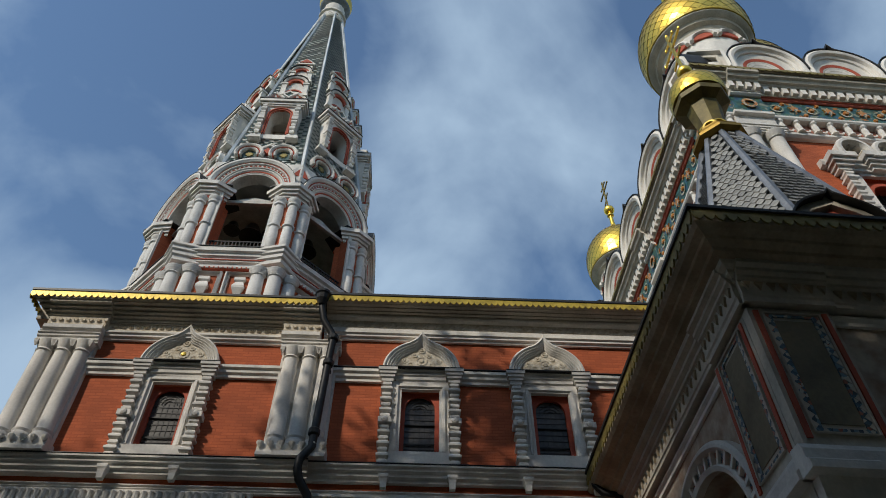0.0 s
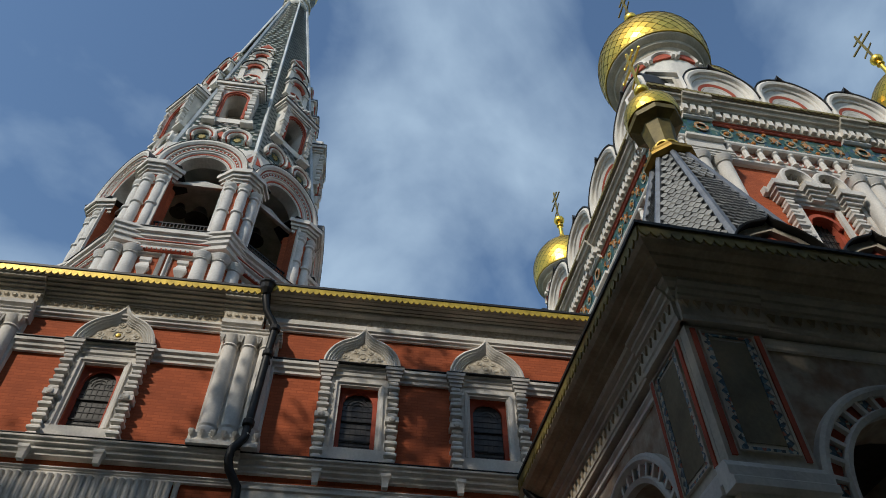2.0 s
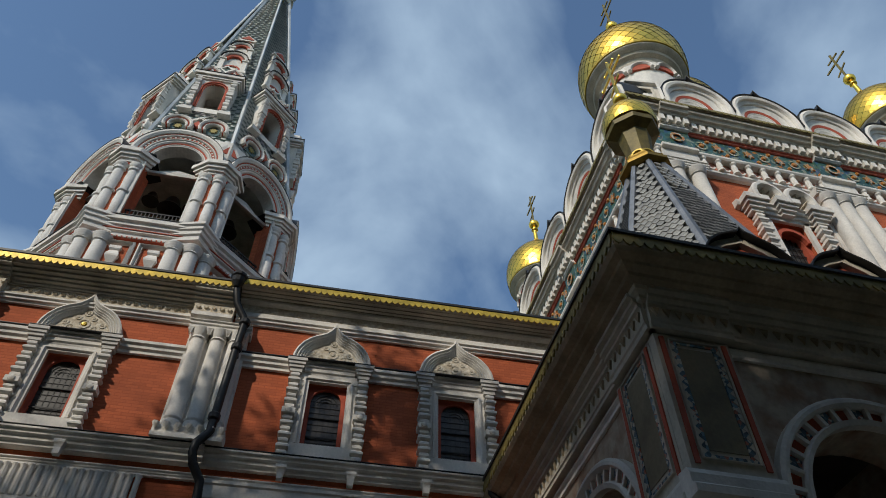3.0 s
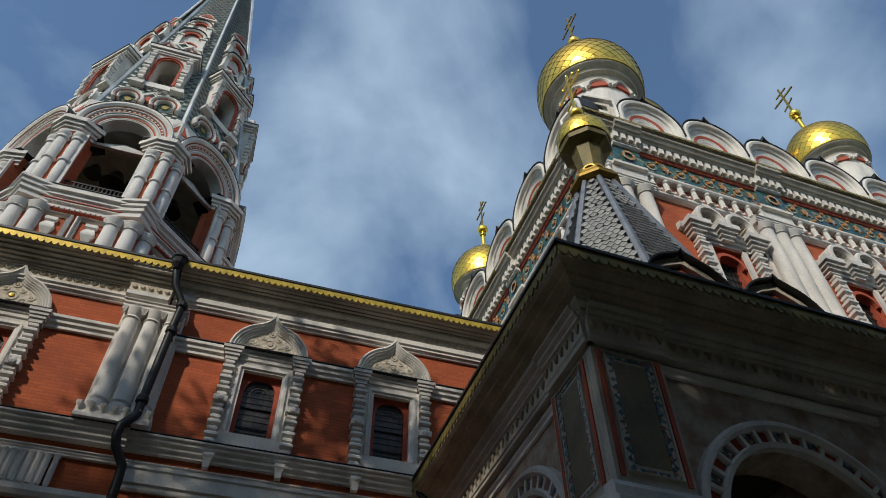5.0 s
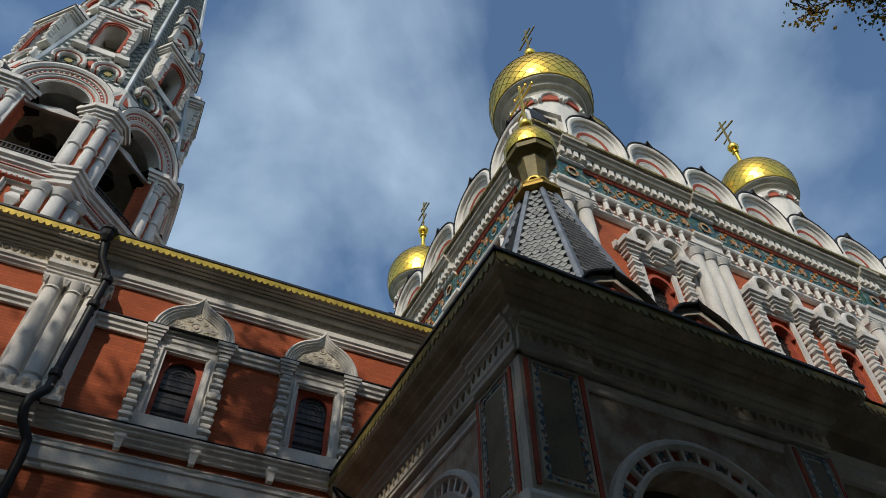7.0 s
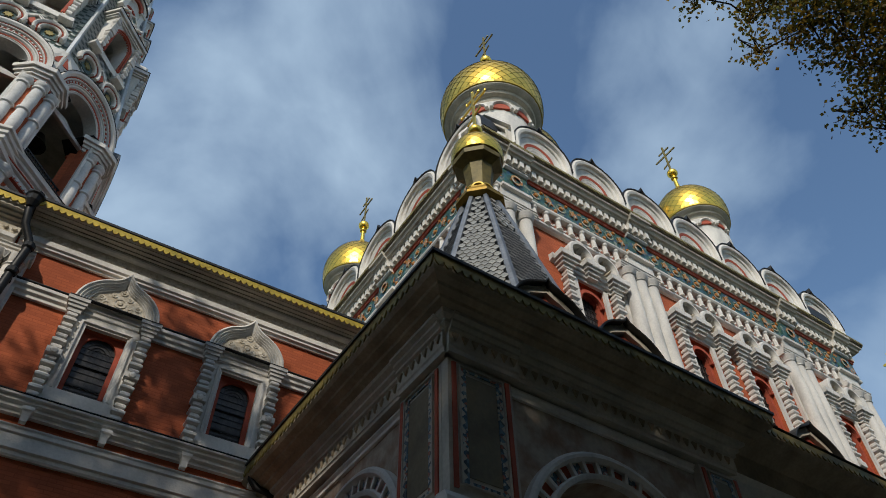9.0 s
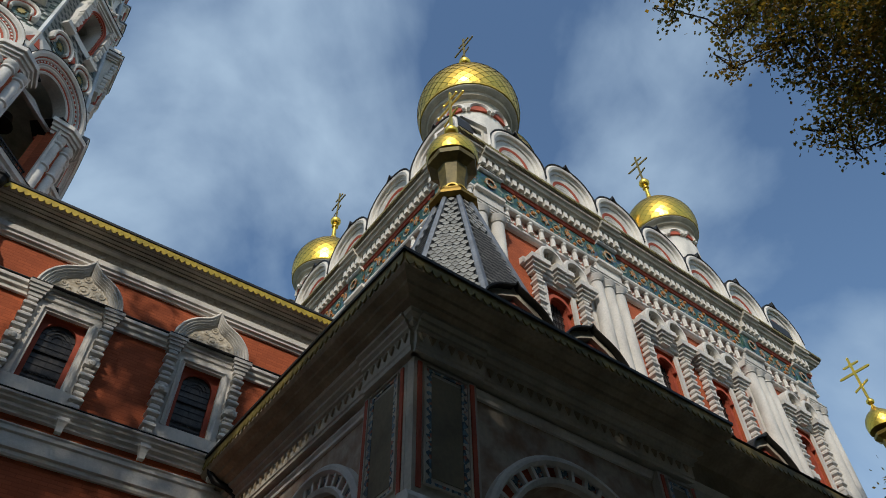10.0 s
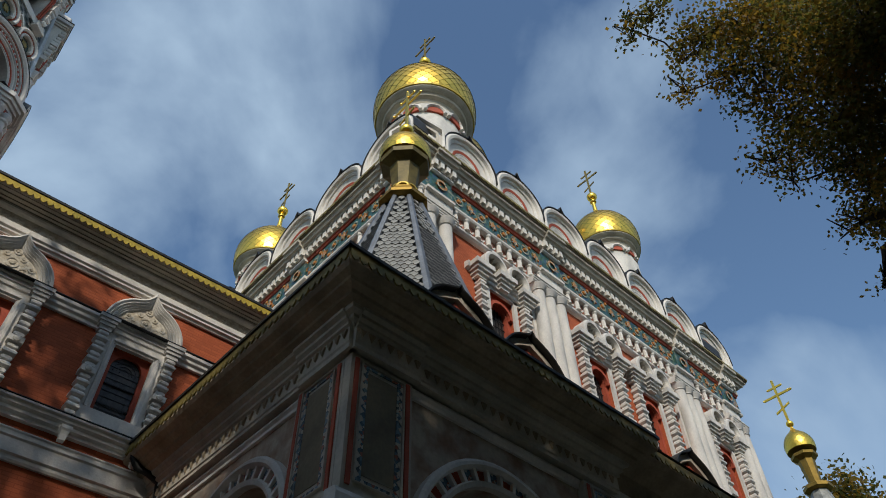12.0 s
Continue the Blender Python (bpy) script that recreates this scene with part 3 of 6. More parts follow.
part("white_course", moulded([(0.0, 8.22), (0.14, 8.22), (0.18, 8.3), (0.18, 8.4), (0.0, 8.41)], U0, -1.5), WHITE, wing)


def column_cluster(name, parent, xs, r, z0, z1, top, base, d=0.2):
    """Engaged columns side by side on one plinth, under one broken-out entablature."""
    a, b = xs[0] - r * 1.6, xs[-1] + r * 1.6
    g = part(name, moulded(steps(z1, top, d + r - 0.1, d + r, 3), a, b), WHITE, parent)
    part("plinth", moulded([(0, base), (d + r + 0.12, base), (d + r + 0.12, base + 0.08), (d + r + 0.06, base + 0.12), (d + r + 0.06, z0), (0, z0)], a, b), WHITE, g)
    part("backing", boxed((a + 0.05, b - 0.05, -0.12, 0.0, z0, z1)), WHITE, g)
    c = None
    for x in xs:
        c = part("column", plain_column(r, z0, z1), WHITE, g, m=tr(x, -d, 0), smooth=35) if c is None else again(c, tr(x, -d, 0))
    return g


for xs in ((-7.8, -7.39, -6.98), (-2.36, -1.95, -1.56)):
    bay = column_cluster("column_bay", wing, xs, 0.172, 10.02, 12.6, 12.83, 9.72, 0.15)
    horn = None
    for x in xs:
        for q in (-1, 1):
            m = tr(x + q * 0.185, -0.3, 12.42)
            horn = part("leaf_capital", lathed([(0.015, 0.0), (0.05, 0.07), (0.075, 0.15), (0.04, 0.18)], 4, 0, 0, math.pi / 4), WHITE, bay, m=m) if horn is None else again(horn, m)
    fret = None
    for q in range(7):
        m = tr(xs[0] - 0.22 + q * (xs[-1] - xs[0] + 0.44) / 6, -0.415, 10.0)
        fret = part("plinth_leaf", lathed([(0.075, 0.02), (0.06, -0.03), (0.015, -0.1)], 6), WHITE, bay, m=m) if fret is None else again(fret, m)


def wing_window(u):
    """A window: carved posts, white frame, red reveal, leaded glass and an ogee pediment. Its origin is at the sill's middle."""
    win = part("window", boxed((-0.62, -0.41, -0.09, 0, 0.0, 1.74), (0.41, 0.62, -0.09, 0, 0.0, 1.74), (-0.62, 0.62, -0.1, 0, 1.58, 1.8), (-0.66, 0.66, -0.13, 0, -0.28, 0.0)), WHITE, wing, m=tr(u, 0, 10.08))
    part("inner_frame", swept([(-0.44, 0), (-0.44, 1.61), (0.44, 1.61), (0.44, 0)], [(0, 0.09), (0.05, 0.14), (0.1, 0.14), (0.1, 0.09)]), WHITE, win)
    bm = bmesh.new()
    arched_panel(bm, -0.41, 0.41, 0.0, 1.58, 0.0, 0.32, 0.12, 1.19, 0.06, 0.3)
    part("reveal", bm, RED_TRIM, win, "red painted reveal with an arched head")
    part("pane", boxed((-0.33, 0.33, 0.13, 0.15, 0.1, 1.5)), GLASS, win, "dark leaded window glass")
    bm = bmesh.new()
    for i in range(1, 6):
        box(bm, -0.33 + i * 0.11 - 0.004, -0.33 + i * 0.11 + 0.004, 0.118, 0.126, 0.1, 1.48)
    for i in range(1, 10):
        box(bm, -0.33, 0.33, 0.116, 0.125, 0.06 + i * 0.145 - 0.005, 0.06 + i * 0.145 + 0.005)
    for r in (0.1, 0.17, 0.25):
        sweep(bm, arc(0, 1.15, r, 180, 0, 10), [(0, -0.11), (0, -0.124), (-0.012, -0.124), (-0.012, -0.11)])
    part("lattice", bm, DARK_METAL, win, "dark lead cames")
    for z in (0.3, 0.78):
        part("stay_bar", boxed((-0.33, 0.33, 0.09, 0.112, z, z + 0.022)), IRON, win)
    c = None
    for s in (-0.73, 0.73):
        c = part("carved_post", carved_post(-0.34, 1.72, 0.2, 15), WHITE, win, m=tr(s, 0, 0)) if c is None else again(c, tr(s, 0, 0))
        part("boss", lathed([(0.075, 0.0), (0.06, 0.03), (0.02, 0.045)], 12), WHITE, win, m=tr(s, -0.248, 0.69) @ Matrix.Rotation(radians(90), 4, "X"))
    k = None
    for s in (-0.73, 0.73):
        k = part("capital", boxed((-0.13, 0.13, -0.2, 0, 1.72, 1.82), (-0.16, 0.16, -0.23, 0, 1.82, 1.9), (-0.185, 0.185, -0.255, 0, 1.9, 1.98), (-0.21, 0.21, -0.28, 0, 1.98, 2.06)), WHITE, win, m=tr(s, 0, 0)) if k is None else again(k, tr(s, 0, 0))
    part("cornice", moulded(steps(1.74, 2.06, 0.1, 0.2, 3), -0.55, 0.55), WHITE, win)
    part("flashing", boxed((-0.93, 0.93, -0.29, 0, 2.064, 2.078)), DARK_METAL, win)
    top = keel(0, 2.09, 0.86, 1.12)
    part("pediment_ground", (lambda b: (slab(b, top, -0.05, 0.0), b)[1])(bmesh.new()), CREAM, win, "cream carved relief in the pediment")
    for off, dd, w in ((0.0, 0.19, 0.075), (-0.075, 0.16, 0.055), (-0.13, 0.13, 0.05), (-0.18, 0.1, 0.045), (-0.225, 0.075, 0.04)):
        path = keel(0, 2.09, 0.86 + off, 1.12 + off * 1.15)
        part("archivolt", swept(path, [(0, 0.02), (0, dd), (-w * 0.5, dd + 0.015), (-w, dd - 0.02), (-w, 0.02)]), WHITE, win)
    for i, (x, z, r) in enumerate(((0, 2.42, 0.12), (-0.25, 2.28, 0.09), (0.25, 2.28, 0.09), (0, 2.72, 0.07), (-0.42, 2.2, 0.06), (0.42, 2.2, 0.06), (-0.16, 2.58, 0.05), (0.16, 2.58, 0.05), (-0.56, 2.22, 0.05), (0.56, 2.22, 0.05), (-0.38, 2.42, 0.06), (0.38, 2.42, 0.06))):
        part("rosette", swept(arc(x, z, r, 180, -180, 10)[:-1], [(0, 0.045), (0.015, 0.066), (-0.02, 0.064)], True), CREAM, win)
        part("rosette_heart", lathed([(r * 0.6, 0.0), (r * 0.4, 0.025), (r * 0.1, 0.03)], 7), GOLD_PAINT if i == 0 and u < -3 else CREAM, win, m=tr(x, -0.045, z) @ Matrix.Rotation(radians(90), 4, "X"))
    return win


for u in WIN_U:
    wing_window(u)

# rainwater pipe in the angle between the two bays
bm = bmesh.new()
pts = [(-1.82, -0.56, 13.96), (-1.8, -0.54, 13.6), (-1.72, -0.48, 13.26), (-1.52, -0.42, 12.95), (-1.46, -0.4, 12.8), (-1.5, -0.38, 12.1), (-1.56, -0.4, 9.95), (-1.6, -0.44, 9.84), (-1.74, -0.5, 9.6), (-1.75, -0.5, 9.4), (-1.7, -0.46, 9.2), (-1.5, -0.38, 8.9), (-1.48, -0.36, 8.6), (-1.48, -0.36, 0.1)]
pipe_rows = []
for i, p in enumerate(pts):
    d = (Vector(pts[min(i + 1, len(pts) - 1)]) - Vector(pts[max(i - 1, 0)])).normalized()
    a = d.orthogonal().normalized() if abs(d.z) < 0.99 else Vector((1, 0, 0))
    a = (Vector((1, 0, 0)) - d * d.x).normalized()
    b = d.cross(a)
    pipe_rows.append([bm.verts.new(Vector(p) + 0.085 * (math.cos(t * math.pi / 5) * a + math.sin(t * math.pi / 5) * b)) for t in range(10)])
for a, b in zip(pipe_rows, pipe_rows[1:]):
    for i in range(10):
        bm.faces.new((a[i], a[(i + 1) % 10], b[(i + 1) % 10], b[i]))
bm.faces.new(pipe_rows[0]), bm.faces.new(pipe_rows[-1])
pipe = part("downpipe", bm, IRON, None, smooth=50)
pipe.matrix_world = WING
tagged(pipe, "black iron rainwater pipe fixed to the brick wall", "pipe")
part("hopper", lathed([(0.07, 13.66), (0.14, 13.8), (0.16, 13.92), (0.19, 13.96), (0.19, 14.02)], 10, -1.82, -0.6), IRON, pipe)
for x, y, z in ((-1.46, -0.4, 12.72), (-1.49, -0.385, 12.0), (-1.555, -0.4, 10.2)):
    part("collar", lathed([(0.1, 0.0), (0.12, 0.03), (0.12, 0.13), (0.1, 0.16)], 10), IRON, pipe, m=tr(x, y, z))
for z in (11.9, 9.9):
    part("bracket", boxed((-1.6, -1.42, -0.36, 0.0, z, z + 0.06)), IRON, pipe)

# ---------------------------------------------------------------- bell tower
TX, TY = -5.7, 7.0
TOWER = WING @ tr(TX, TY, 0)
tower = thing("bell_tower", "tall octagonal red and white bell tower with a tiled tent spire", "tower", TOWER)
OCT = math.pi / 8


def octagon(profile):
    """A ring with eight flat sides; radii are those of the flats."""
    return lathed([(r / math.cos(OCT), z) for r, z in profile], 8, 0, 0, OCT)


def on_face(i, out, z=0.0):
    """A pose on side i, x along it and -y outward, at that distance from the axis."""
    return rz(45 * i) @ tr(0, -out, z)


FACES = range(8)
part("lower_body", octagon([(3.86, 13.0), (3.86, 18.7)]), RED, tower)
part("ledge", octagon([(3.86, 18.68), (3.92, 18.7), (3.92, 18.8), (3.89, 18.82), (3.89, 18.9), (3.97, 18.94), (3.97, 19.1), (4.04, 19.15), (4.04, 19.25), (4.13, 19.3), (4.13, 19.48), (3.9, 19.54)]), WHITE, tower)
part("red_line", octagon([(3.9, 19.0), (4.0, 19.0), (4.0, 19.035), (3.9, 19.035)]), RED_TRIM, tower)
part("red_line", octagon([(3.88, 18.62), (3.96, 18.62), (3.96, 18.72), (3.88, 18.72)]), RED_TRIM, tower)
part("ledge_flashing", octagon([(3.9, 19.545), (4.16, 19.485), (4.16, 19.51), (3.9, 19.57)]), DARK_METAL, tower, "dark metal flashing")
part("belfry_floor", octagon([(4.0, 19.36), (4.0, 19.45)]), DARK_IN, tower)
proto = {}


def each(key, i, make, mat, out, z=0.0, label="", smooth=None, shift=0.0):
    m = on_face(i, out, z) @ tr(shift, 0, 0)
    if key not in proto:
        proto[key] = part(key.split("/")[0], make(), mat, tower, label, m, smooth)
    else:
        again(proto[key], m)


def belfry_spandrel():
    bm = bmesh.new()
    arched_panel(bm, -1.6, 1.6, 22.88, 24.5, 0, 0.9, 22.88, 22.884, 0.0, 0.4)
    return bm


def baluster_panel():
    return swept([(-0.5, 17.3), (-0.5, 18.5), (0.5, 18.5), (0.5, 17.3)], [(0, 0), (0, 0.14), (-0.07, 0.18), (-0.12, 0.08), (-0.17, 0.12), (-0.2, 0)], True)


def spire_out(z):
    return 3.62 + (0.62 - 3.62) * (z - 24.6) / (45.4 - 24.6)


def kokoshnik(half, high, deep=0.5):
    bm = bmesh.new()
    path = keel(0, 0, half, high, 8)
    slab(bm, path, -deep + 0.1, 0.35)
    sweep(bm, path, [(0, 0.0), (0, deep), (-half * 0.12, deep + 0.03), (-half * 0.2, deep - 0.04), (-half * 0.2, 0.0)])
    return bm


def small_arch(half, high, deep):
    return swept([(-half, 0)] + arc(0, high - half, half, 180, 0, 10) + [(half, 0)], [(0, 0), (0, deep), (-0.08, deep), (-0.08, 0)])


for i in FACES:
    each("spandrel", i, belfry_spandrel, WHITE, 3.9)
    each("belfry_wall/l", i, lambda: boxed((-1.6, -0.9, 0.0, 0.4, 19.4, 22.88)), RED, 3.9)
    each("belfry_wall/r", i, lambda: boxed((0.9, 1.6, 0.0, 0.4, 19.4, 22.88)), RED, 3.9)
    for r, w, d0, d1, mat in ((0.9, 0.05, 0.02, 0.05, WHITE), (0.955, 0.06, 0.05, 0.07, RED_TRIM), (1.02, 0.085, 0.07, 0.12, WHITE), (1.11, 0.055, 0.1, 0.16, WHITE), (1.17, 0.1, 0.12, 0.15, RED_TRIM), (1.275, 0.05, 0.18, 0.22, WHITE), (1.33, 0.045, 0.2, 0.22, RED_TRIM), (1.38, 0.17, 0.26, 0.32, WHITE)):
        each("archivolt/%g" % r, i, lambda: swept(arc(0, 22.88, r, 180, 0, 24), [(0, -0.1), (0, d0), (w * 0.5, d1), (w, d1), (w, -0.1)]), mat, 3.9)
    for q in range(23):
        key, t = "arch_dentil", math.pi * (q + 0.5) / 23
        m = on_face(i, 3.9) @ tr(1.22 * math.cos(t), -0.15, 22.88 + 1.22 * math.sin(t)) @ Matrix.Rotation(math.pi / 2 - t, 4, "Y")
        if key in proto:
            again(proto[key], m)
        else:
            proto[key] = part(key, boxed((-0.035, 0.035, -0.02, 0, -0.028, 0.028)), WHITE, tower, m=m)
    each("arch_sheet", i, lambda: swept(arc(0, 22.88, 1.552, 165, 15, 22), [(0, -0.2), (0, 0.33), (0.02, 0.34), (0.02, -0.2)]), DARK_METAL, 3.9)
    each("lining", i, lambda: swept(arc(0, 22.88, 0.895, 180, 0, 22), [(0, -0.45), (0, 0.03), (-0.03, 0.03), (-0.03, -0.45)]), VAULT, 3.9)
    each("beam", i, lambda: boxed((-0.9, 0.9, -0.06, 0.06, 22.5, 22.64)), VAULT, 3.5)
    for q in range(-7, 8):
        each("rail_bar", i, lambda: boxed((-0.016, 0.016, -0.012, 0.012, 19.45, 20.15)), IRON, 3.75, shift=q * 0.12)
    for z in (19.6, 19.84, 20.13):
        each("rail", i, lambda: boxed((-0.9, 0.9, -0.02, 0.02, 0, 0.05)), IRON, 3.75, z, "black iron rail")
    each("jamb/l", i, lambda: boxed((-1.03, -0.905, -0.08, 0, 19.4, 22.88)), WHITE, 3.9)
    each("jamb/r", i, lambda: boxed((0.905, 1.03, -0.08, 0, 19.4, 22.88)), WHITE, 3.9)
    for q in range(-10, 11):
        each("dentil", i, lambda: boxed((-0.045, 0.045, -0.05, 0, 18.64, 18.7)), WHITE, 3.95, shift=q * 0.145)
    for s in (-0.55, 0.55):
        each("panel_frame", i, baluster_panel, WHITE, 3.82, shift=s)
        each("baluster", i, lambda: lathed([(0.12, 17.45), (0.22, 17.5), (0.13, 17.56), (0.27, 17.8), (0.27, 17.88), (0.17, 18.08), (0.24, 18.14), (0.24, 18.26)], 4, 0, 0, math.pi / 4), WHITE, 3.8, shift=s)
    # the pier at this side's corner
    g = rz(45 * i + 22.5)
    if "pier" not in proto:
        cr = 4.06
        proto["pier"] = part("pier", boxed((-0.5, 0.5, -cr + 0.02, -cr + 0.7, 19.4, 22.3)), RED, tower, m=g)
        pier = proto["pier"]
        cap = bmesh.new()
        for w, d, z0, z1 in ((0.7, 0.32, 22.3, 22.42), (0.78, 0.4, 22.42, 22.54), (0.87, 0.49, 22.54, 22.68), (0.97, 0.59, 22.68, 22.86)):
            slab_pts = [(-w, 0.3), (-w * 0.62, -d * 0.62 + 0.05), (0, -d), (w * 0.62, -d * 0.62 + 0.05), (w, 0.3)]
            a = [cap.verts.new((x, y - cr, z0)) for x, y in slab_pts]
            b = [cap.verts.new((x, y - cr, z1)) for x, y in slab_pts]
            cap.faces.new(a), cap.faces.new(b)
            for q in range(5):
                cap.faces.new((a[q], a[(q + 1) % 5], b[(q + 1) % 5], b[q]))
        part("pier_cap", cap, WHITE, pier)
        part("red_necking", lathed([(0.66, 22.2), (0.66, 22.3)], 5, 0, -cr + 0.3, -math.pi / 2), RED_TRIM, pier)
        part("cap_sheet", lathed([(0.98, 22.865), (0.98, 22.895)], 5, 0, -cr + 0.36, -math.pi / 2), DARK_METAL, pier)
        part("pier_base", lathed([(0.7, 18.85), (0.7, 19.02), (0.78, 19.06), (0.78, 19.2), (0.85, 19.24), (0.85, 19.36), (0.93, 19.4), (0.93, 19.5), (0.78, 19.54)], 5, 0, -cr + 0.3, -math.pi / 2), WHITE, pier)
        c = None
        for x, y in ((-0.43, 0.0), (0.0, -0.17), (0.43, 0.0)):
            m = tr(x, -cr + y + 0.02, 0)
            c = part("column", bead_column(0.175, 19.5, 22.24, 2), LIMEWASH, pier, m=m, smooth=40) if c is None else again(c, m)
        c = None
        for x, y in ((-0.5, 0.12), (0.0, -0.06), (0.5, 0.12)):
            m = tr(x, -4.08 + y, 0)
            c = part("lower_column", plain_column(0.24, 15.0, 18.62), LIMEWASH, pier, m=m, smooth=40) if c is None else again(c, m)
    else:
        again(proto["pier"], g)
gab = None
for i in FACES:
    m = rz(45 * i + 22.5) @ tr(0, -4.02, 23.9)
    if gab is None:
        bm = bmesh.new()
        slab(bm, [(-0.42, -0.2), (-0.42, 0), (0, 0.72), (0.42, 0), (0.42, -0.2)], -0.14, 0.5)
        gab = part("corner_gable", bm, WHITE, tower, m=m)
        bm = bmesh.new()
        slab(bm, [(-0.3, -0.12), (0, 0.5), (0.3, -0.12)], -0.17, -0.14)
        part("gable_face", bm, RED_TRIM, gab)
    else:
        again(gab, m)
part("vault", lathed([(3.5, 22.72), (3.35, 23.1), (2.8, 23.5), (1.8, 23.7), (0.3, 23.75)], 16, cap=False), VAULT, tower, "white plastered vault over the bells")
# added solid that blocks the view through; its dark colour paints the belfry's shade
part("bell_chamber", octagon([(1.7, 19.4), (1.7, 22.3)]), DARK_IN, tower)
part("core", octagon([(3.45, 24.3), (3.6, 24.9), (3.4, 25.6)]), WHITE, tower)
bell = None
for x, y, s in ((0, -2.6, 0.6), (-0.7, -2.7, 0.42), (0.75, -2.6, 0.5), (1.9, -1.9, 0.55), (2.6, 0.2, 0.55), (-1.9, -1.9, 0.5), (1.4, -2.4, 0.4)):
    m = tr(x, y, 22.45) @ Matrix.Diagonal((s, s, s, 1))
    bell = part("bell", lathed([(0.72, -1.15), (0.66, -1.1), (0.52, -0.8), (0.44, -0.45), (0.34, -0.2), (0.12, -0.1), (0.08, 0.1)], 16), BRONZE, tower, "dark bronze bell", m, 40) if bell is None else again(bell, m)

# tent spire: eight tiled sides between white ribs, with three tiers of dormers
side = None
for i in FACES:
    if side is not None:
        again(side, rz(45 * i))
        continue
    bm = bmesh.new()
    half = lambda z: (spire_out(z) - 0.05) * math.tan(OCT)
    for xa, xb, za, zb in ((-1, 1, 24.6, 27.2), (-1, -0.44, 27.2, 29.1), (0.44, 1, 27.2, 29.1), (-1, 1, 29.1, 45.4)):
        end = lambda x, z: x * half(z) if abs(x) == 1 else x
        bm.faces.new([bm.verts.new((end(x, z), -spire_out(z) + 0.05, z)) for x, z in ((xa, za), (xb, za), (xb, zb), (xa, zb))])
    side = part("spire_side", bm, WHITE, tower)
    part("niche", (lambda q: (box(q, -0.5, 0.5, -3.18, -2.3, 27.0, 29.2), q.faces.ensure_lookup_table(), bmesh.ops.delete(q, geom=[q.faces[2]], context="FACES_ONLY"), q)[-1])(bmesh.new()), VAULT, side, "white plastered niche")
rib = None
for i in FACES:
    bm = bmesh.new()
    a, b = [(3.62 / math.cos(OCT), 24.6), (0.62 / math.cos(OCT), 45.4)]
    for (r, z), w in ((a, 0.085), (b, 0.06)):
        for x, d in ((-w, -0.12), (-w, 0.06), (0, 0.14), (w, 0.06), (w, -0.12)):
            bm.verts.new((x, -r - d, z))
    vs = bm.verts[:]
    for q in range(5):
        bm.faces.new((vs[q], vs[(q + 1) % 5], vs[5 + (q + 1) % 5], vs[5 + q]))
    if rib is None:
        rib = part("rib", bm, RIB, tower, m=rz(22.5))
    else:
        bm.free()
        again(rib, rz(22.5 + 45 * i))
for key, par, mat in (("green_tiles", 0, GREEN_TILE), ("white_tiles", 1, WHITE_TILE)):
    bm = bmesh.new()
    rows, cols = 104, 15
    for r in range(rows):
        z0, z1 = 24.7 + r * 0.1985, 24.7 + (r + 1) * 0.1985
        w0 = spire_out(z0) * math.tan(OCT) - 0.1
        k = max(2, int(cols * w0 / 1.4 + 0.5))
        for c in range(k):
            if (c + r) % 2 != par:
                continue
            xa, xb = -w0 + 2 * w0 * c / k, -w0 + 2 * w0 * (c + 1) / k
            if xb > -0.45 and xa < 0.45 and 27.1 < z1 and z0 < 29.15:
                continue
            v = [bm.verts.new(p) for p in ((xa, -spire_out(z0) - 0.05, z0), ((xa + xb) / 2, -spire_out(z0) - 0.07, z0 - 0.06), (xb, -spire_out(z0) - 0.05, z0), (xb, -spire_out(z1) - 0.01, z1), (xa, -spire_out(z1) - 0.01, z1))]
            bm.faces.new(v)
    o = part(key, bm, mat, tower, m=rz(0))
    for i in range(1, 8):
        again(o, rz(45 * i))
